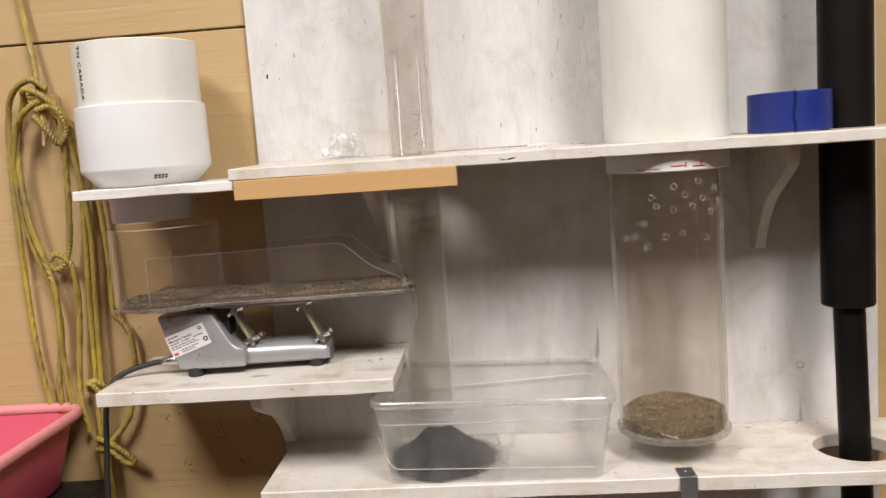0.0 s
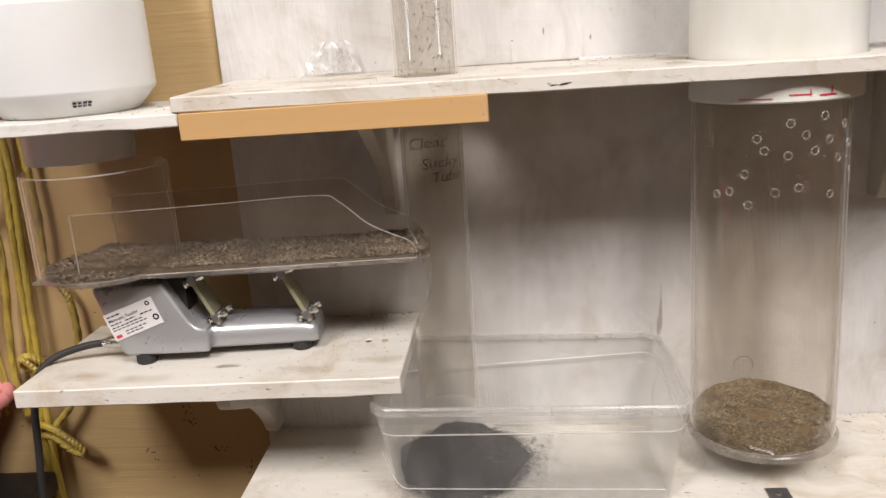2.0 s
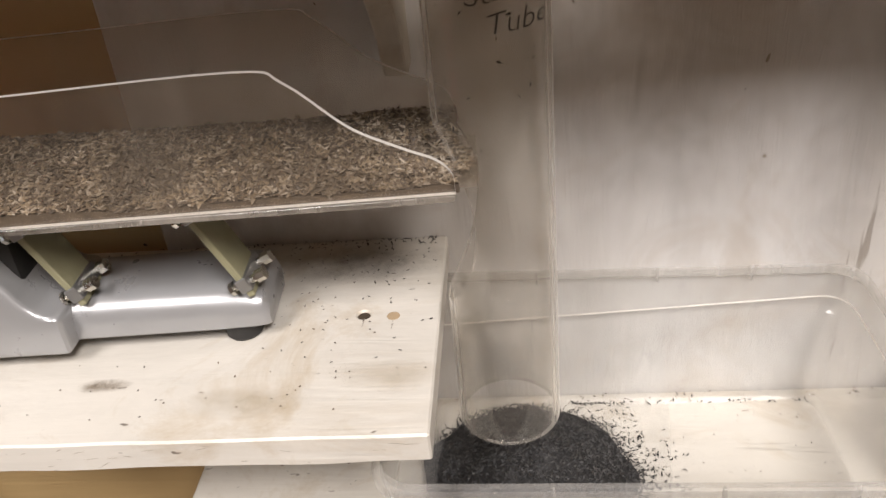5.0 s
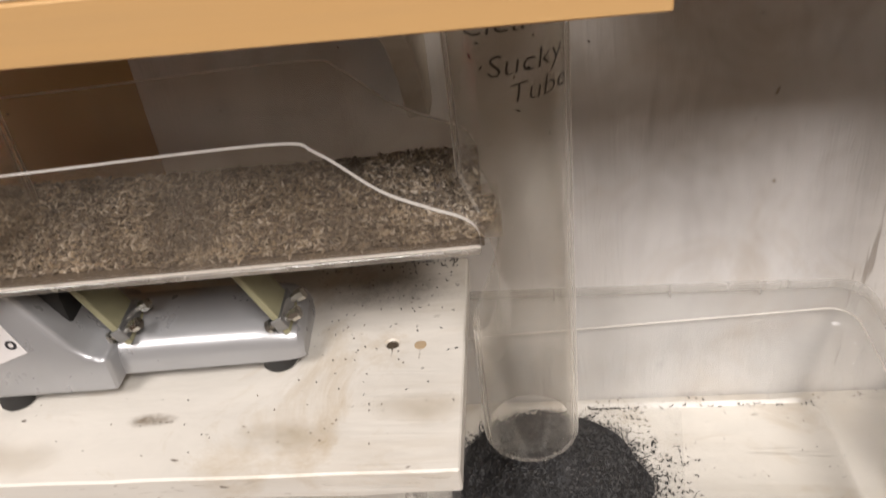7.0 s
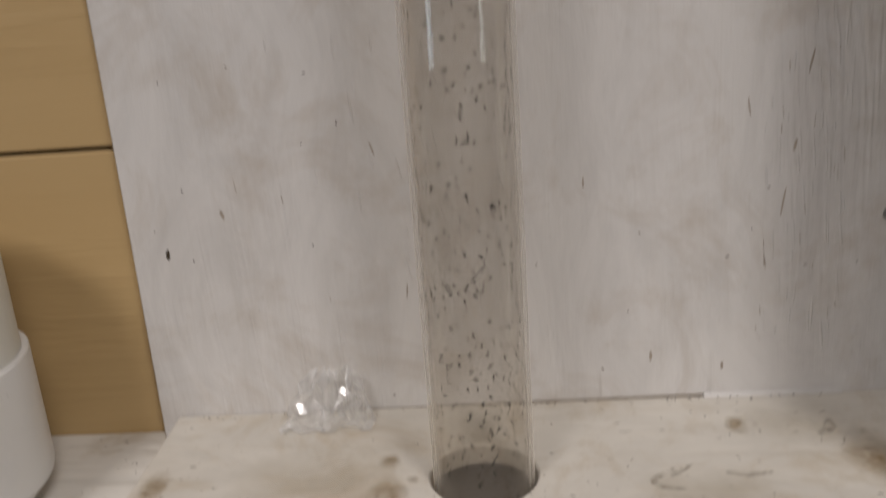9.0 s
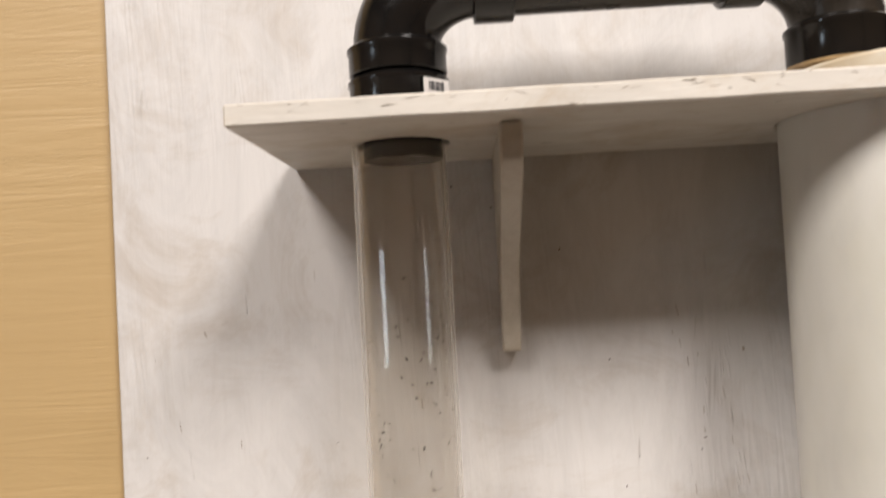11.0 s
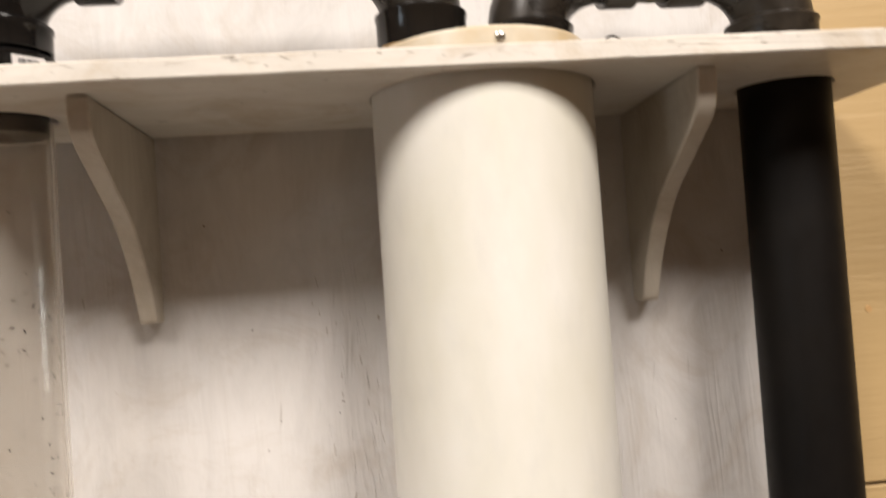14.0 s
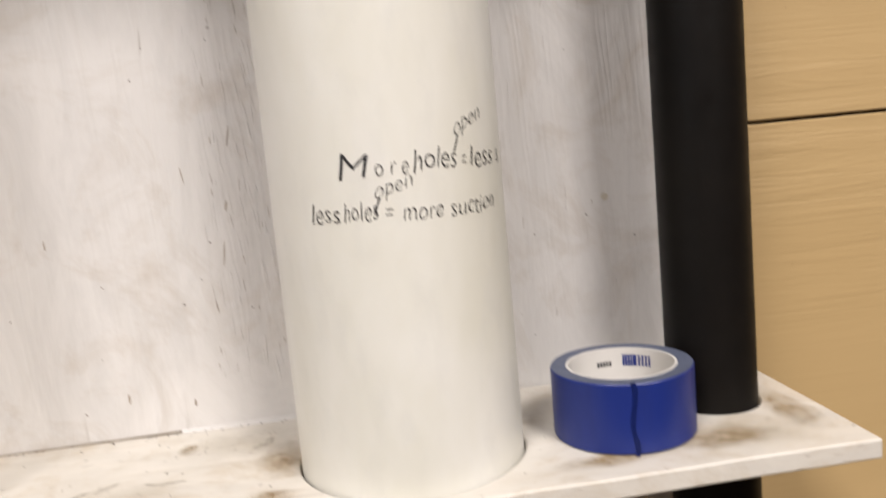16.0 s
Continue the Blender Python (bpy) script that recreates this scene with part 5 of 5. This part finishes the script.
for x, z, w, h, lean in ((-0.238, 0.496, 0.004, 0.008, 0.1), (-0.195, 0.523, 0.004, 0.007, -.3), (0.153, 0.390, 0.003, 0.006, 0), (0.102, 0.400, 0.003, 0.008, 0), (0.205, 0.603, 0.0022, 0.016, 0.2),
                         (0.191, 0.510, 0.0018, 0.022, 0.15), (0.197, 0.548, 0.003, 0.008, 0.2), (0.146, 0.196, 0.003, 0.006, 0.3), (0.151, 0.130, 0.004, 0.003, 0), (-0.086, 0.563, 0.0018, 0.010, -.3),
                         (0.056, 0.531, 0.002, 0.008, 0), (-0.192, 0.787, 0.002, 0.006, -.3), (0.166, 0.575, 0.0016, 0.014, -.15), (0.234, 0.755, 0.003, 0.004, 0), (-0.06, 0.455, 0.0016, 0.009, 0), (-0.07, 0.46, 0.0014, 0.011, .1)):
    wall_mark("scratch", x, z, w * 0.7, h, DARK if (x, z) == (-0.238, 0.496) else SCUFF, "", lean)
for x, z, r in ((0.524, 0.015, 0.0042), (0.512, 0.523, 0.0030), (-0.213, 1.103, 0.0050), (0.262, 0.497, 0.0040)):
    part("screw_head", rod((x, -0.0015, z), (x, 0.0005, z), r, 16), PANEL if x == 0.524 else BRACKET if x == 0.512 else DULL_STEEL, panel)
for x, z, rad in ((0.524, 0.015, 0.0050),):
    part("screw_ring", sweep([(x + rad * math.cos(math.tau * i / 20), -0.0014, z + rad * math.sin(math.tau * i / 20)) for i in range(21)], 0.0006, 6, caps=False), SCUFF, panel)
for x, z in ((0.677, 0.730), (-0.545, 0.452), (-0.55, 0.597)):
    part("nail_dimple", rod((x, WALL_Y - 0.0006, z), (x, WALL_Y + 0.001, z), 0.0032, 12), BATTEN, wall)
part("plugged_hole", rod((-0.0885, -0.0952, 0.0826), (-0.0885, -0.0952, 0.0833), 0.0040, 18), PLUG, feeder_shelf, "filled screw hole")
# Dark disc near the hole's mouth stands in for the shade inside it.
part("hole_shade_disc", rod((-0.107, -0.0925, 0.0700), (-0.107, -0.0925, 0.0815), 0.0041, 18), DARK, feeder_shelf)
for x, y, rx, ry in (((-0.082, -0.110, 0.011, 0.010), (-0.083, -0.075, 0.006, 0.006), (-0.219, -0.184, 0.012, 0.008), (-0.170, -0.185, 0.013, 0.007), (-0.106, -0.185, 0.020, 0.006), (-0.047, -0.186, 0.014, 0.005), (0.020, -0.186, 0.014, 0.005))):
    stain(upper_shelf, x, y, 0.3675 + upper_drop(x, y) + 0.0008, rx * 1.35, min(ry * 1.5, (y + 0.1955) / 1.3))
stain(feeder_shelf, -0.250, -0.152, 0.0837, 0.017, 0.006, (0.16, 0.11, 0.06), 1.0)


def scatter(name, owner, n, x0, x1, y0, y1, z, seed, mat, length, width, bias=None):
    g = np.random.default_rng(seed)
    xs, ys = g.uniform(x0, x1, n), g.uniform(y0, y1, n)
    if bias:
        ys = y1 - (y1 - y0) * g.random(n) ** bias
    pts = np.stack([xs, ys, [z(a, b) for a, b in zip(xs, ys)]], 1)
    ob = part(name, bits(pts, length, width, 0.5, seed), mat, owner, "", False)
    ob["kind"] = "stuff"


scatter("seed_litter", feeder_shelf, 150, -0.17, -0.065, -0.15, -0.004, lambda x, y: 0.0836, 61, BLACK_SEED, 0.0024, 0.0009, 3.4)
scatter("grit", feeder_shelf, 130, -0.45, -0.07, -0.19, -0.01, lambda x, y: 0.0835, 62, GRIT, 0.0016, 0.0010)
scatter("grit", upper_shelf, 140, -0.245, 0.22, -0.19, -0.003, lambda x, y: 0.3679 + upper_drop(x, y), 63, GRIT, 0.0022, 0.0008)
scatter("seed_litter", upper_shelf, 60, -0.24, 0.23, -0.010, -0.002, lambda x, y: 0.3679 + upper_drop(x, y), 64, GRIT, 0.0030, 0.0011)
scatter("grit", lower_shelf, 160, -0.24, 0.62, -0.19, -0.003, lambda x, y: -0.0636 + lower_drop(x, y), 65, GRIT, 0.0020, 0.0010)
scatter("grit", ledge, 60, -0.45, -0.25, -0.19, 0.01, lambda x, y: 0.3514, 66, GRIT, 0.0022, 0.0010)

g = np.random.default_rng(71)
clumps = [(-0.455, -0.020), (-0.370, -0.055), (-0.372, -0.035), (-0.335, -0.095), (-0.43, -0.10), (-0.31, -0.03), (-0.30, -0.13)]
fl = np.concatenate([np.stack([g.normal(cx, 0.006, 9), np.full(9, WALL_Y - 0.0003), g.normal(cz, 0.006, 9)], 1) for cx, cz in clumps]
                    + [np.stack([g.uniform(-0.6, -0.27, 40), np.full(40, WALL_Y - 0.0003), g.uniform(-0.2, 0.33, 40)], 1)])
ob = part("wall_fleck", bits(fl, 0.0032, 0.0022, 0.15, 72, np.tile((0.0, -1.0, 0.0), (len(fl), 1))), GRIT, wall, "", False)
ob["kind"] = "stuff"
fl = np.stack([g.uniform(-0.25, 0.6, 90), np.full(90, -0.0003), g.uniform(-0.03, 0.9, 90)], 1)
ob = part("panel_fleck", bits(fl, 0.0026, 0.0011, 0.15, 73, np.tile((0.0, -1.0, 0.0), (len(fl), 1))), GRIT, panel, "", False)
ob["kind"] = "stuff"
scatter("seed_litter", lower_shelf, 130, -0.24, 0.62, -0.016, -0.002, lambda x, y: -0.0634 + lower_drop(x, y), 67, GRIT, 0.0032, 0.0013)
scatter("seed_litter", feeder_shelf, 90, -0.44, -0.07, -0.012, -0.002, lambda x, y: 0.0837, 68, BLACK_SEED, 0.0028, 0.0011)
scatter("grit", top_shelf, 60, -0.10, 0.63, -0.19, -0.01, lambda x, y: 0.9289, 69, GRIT, 0.0020, 0.0010)


def slivers(rows):
    """Long thin grains, each (centre, along, out, length, width, height), as one mesh."""
    verts, faces = [], []
    for c, along, out, length, width, height in rows:
        c, d, o = Vector(c), Vector(along).normalized(), Vector(out).normalized()
        side = d.cross(o)
        b = len(verts)
        for f in (-1, -0.4, 0.3, 1):
            w = 0 if abs(f) == 1 else width / 2
            mid = c + d * (f * length / 2)
            verts += [tuple(mid - side * w), tuple(mid + o * (0 if abs(f) == 1 else height)), tuple(mid + side * w)]
        for i in range(3):
            for k in range(2):
                faces.append((b + 3 * i + k, b + 3 * i + k + 1, b + 3 * i + k + 4, b + 3 * i + k + 3))
    me = bpy.data.meshes.new("slivers")
    me.from_pydata(verts, [], faces)
    return me


g = random.Random(91)
OUT = (0, -1, 0)
ridges, cracks = [], []
for x0, x1, z0, z1, n, lean in ((0.175, 0.232, 0.40, 0.80, 120, -0.06), (-0.075, -0.040, 0.44, 0.62, 34, -0.22), (0.030, 0.105, 0.08, 0.20, 60, 0.05),
                                (0.120, 0.240, 0.10, 0.24, 40, 0.05), (0.400, 0.520, 0.42, 0.80, 20, 0.05), (-0.22, 0.0, 0.45, 0.85, 30, -0.08)):
    for i in range(n):
        c = (g.uniform(x0, x1), -0.0001, g.uniform(z0, z1))
        d = (lean + g.gauss(0, 0.05), 0, 1)
        if i % 4 or z1 < 0.3:
            ridges.append((c, d, OUT, g.uniform(0.006, 0.030), g.uniform(0.0012, 0.0024), g.uniform(0.0003, 0.0007) if z1 > 0.3 else g.uniform(0.00008, 0.0002)))
        else:
            cracks.append((c, d, OUT, g.uniform(0.004, 0.014), g.uniform(0.0003, 0.0007), 0.0003))
for name, rows, mat in (("paint_ridge", ridges, PANEL), ("paint_crack", cracks, SCUFF)):
    ob = part(name, slivers(rows), mat, panel, "", False)
    ob["kind"] = "stuff"
for owner, x0, x1, y, z, n, mat in ((upper_shelf, -0.24, 0.62, -0.1972, lambda x: 0.360 + upper_drop(x, -0.197), 60, SCUFF), (top_shelf, -0.11, 0.64, -0.1972, lambda x: 0.9215, 64, SCUFF),
                                    (feeder_shelf, -0.45, -0.065, -0.1977, lambda x: 0.0735, 30, SCUFF), (lower_shelf, -0.24, 0.64, -0.1967, lambda x: -0.0735 + lower_drop(x, 0), 50, SCUFF),
                                    (ledge, -0.45, -0.25, -0.1962, lambda x: 0.345, 24, SCUFF)):
    rows = []
    for i in range(n):
        x = g.uniform(x0, x1)
        rows.append(((x, y, z(x) + g.choice((-0.0052, 0.0, 0.0035, 0.0052)) + g.uniform(-0.001, 0.001)), (1, 0, g.gauss(0, 0.25)), OUT, g.uniform(0.002, 0.011), g.uniform(0.00022, 0.0005), 0.0001))
    ob = part("edge_chip", slivers(rows), mat, owner, "chipped and dirty front edge", False)
    ob["kind"] = "stuff"

part("caulk_bead", sweep([(0.140, -0.0015, 0.3666), (0.180, -0.0018, 0.3662), (0.238, -0.0015, 0.3658)], 0.0028, 10), PANEL, upper_shelf, "white caulk bead along the panel")
part("joint_gap", box(-0.245, 0.139, -0.0016, -0.0007, 0.3672, 0.3685), SCUFF, upper_shelf)


def stroke(points, width, z):
    """A thin smear on a level face."""
    path = smooth_path([(x, y, 0) for x, y in points], 5)
    bm = bmesh.new()
    rows = []
    for i, q in enumerate(path):
        t = (path[min(i + 1, len(path) - 1)] - path[max(i - 1, 0)]).normalized()
        w = width * (0.35 + 0.65 * math.sin(math.pi * (i + 0.5) / len(path))) / 2
        rows.append([bm.verts.new((q.x - t.y * w * e, q.y + t.x * w * e, z(q.x, q.y))) for e in (-1, 1)])
    for a, b in zip(rows, rows[1:]):
        bm.faces.new((a[0], a[1], b[1], b[0]))
    return bm


def upper_face(x, y):
    return 0.3675 + upper_drop(x, y) + 0.0004


SMEAR = soft_stain("grey_smear", (0.30, 0.245, 0.185), 0.55, 160)
for points, width in (([(0.098, -0.094), (0.086, -0.103), (0.083, -0.109), (0.090, -0.115), (0.100, -0.116)], 0.0050), ([(0.108, -0.092), (0.100, -0.098), (0.094, -0.103)], 0.0040),
                      ([(0.128, -0.100), (0.140, -0.104), (0.156, -0.102)], 0.0050), ([(0.20, -0.06), (0.21, -0.052), (0.214, -0.040)], 0.008)):
    part("smear", stroke(points, width, upper_face), SMEAR, upper_shelf, "", False)
for x, y, rx, ry in (((-0.066, -0.097, 0.004, 0.004), (0.150, -0.045, 0.006, 0.009), (0.225, -0.09, 0.016, 0.03), (0.215, -0.15, 0.014, 0.012), (0.44, -0.17, 0.03, 0.01), (0.53, -0.16, 0.03, 0.018), (0.60, -0.12, 0.015, 0.04), (-0.235, -0.10, 0.008, 0.02))):
    stain(upper_shelf, x, y, upper_face(x, y) + 0.0006, rx * 1.25, ry * 1.25)
for x, y in ((-0.1065, -0.0970), (-0.0885, -0.1000)):
    part("drip", stroke([(x, y), (x + 0.0002, y - 0.004), (x, y - 0.009)], 0.0011, lambda a, b: 0.0836), SMEAR, feeder_shelf, "", False)
stain(feeder_shelf, -0.115, -0.034, 0.0838, 0.055, 0.026, (0.10, 0.075, 0.05), 0.60)
for x, y in ((-0.16, -0.170), (-0.40, -0.165), (-0.33, -0.178), (-0.085, -0.150)):
    stain(feeder_shelf, x, y, 0.0838, 0.035, 0.014, (0.36, 0.27, 0.15), 0.28)
for x, y, rx, ry in ((-0.13, -0.09, 0.06, 0.045), (0.11, -0.125, 0.05, 0.03), (0.19, -0.045, 0.04, 0.03), (0.56, -0.16, 0.05, 0.03)):
    stain(upper_shelf, x, y, upper_face(x, y) + 0.0006 + 0.0002 * rx, rx, ry, (0.42, 0.34, 0.21), 0.22)
part("chip", slivers([((0.109, -0.1972, 0.3546), (1, 0, 0.15), OUT, 0.014, 0.0019, 0.0004), ((0.099, -0.1972, 0.3540), (1, 0, 0.1), OUT, 0.008, 0.0014, 0.0004)]), DARK, upper_shelf, "dark chipped notch in the front edge", False)


# Dust smudges, also painted on to darken the shaded bay below the upper shelf.
part("dark_film", box(-0.255, 0.50, -0.0011, -0.0009, 0.02, 0.345), dark_film("dust_and_shade", (0.27, 0.21, 0.14), (0.09, 0.0, 0.20), (0.40, 1.0, 0.24), 0.02, 0.13), panel, "brown dust smudges that also deepen the shade under the shelf")
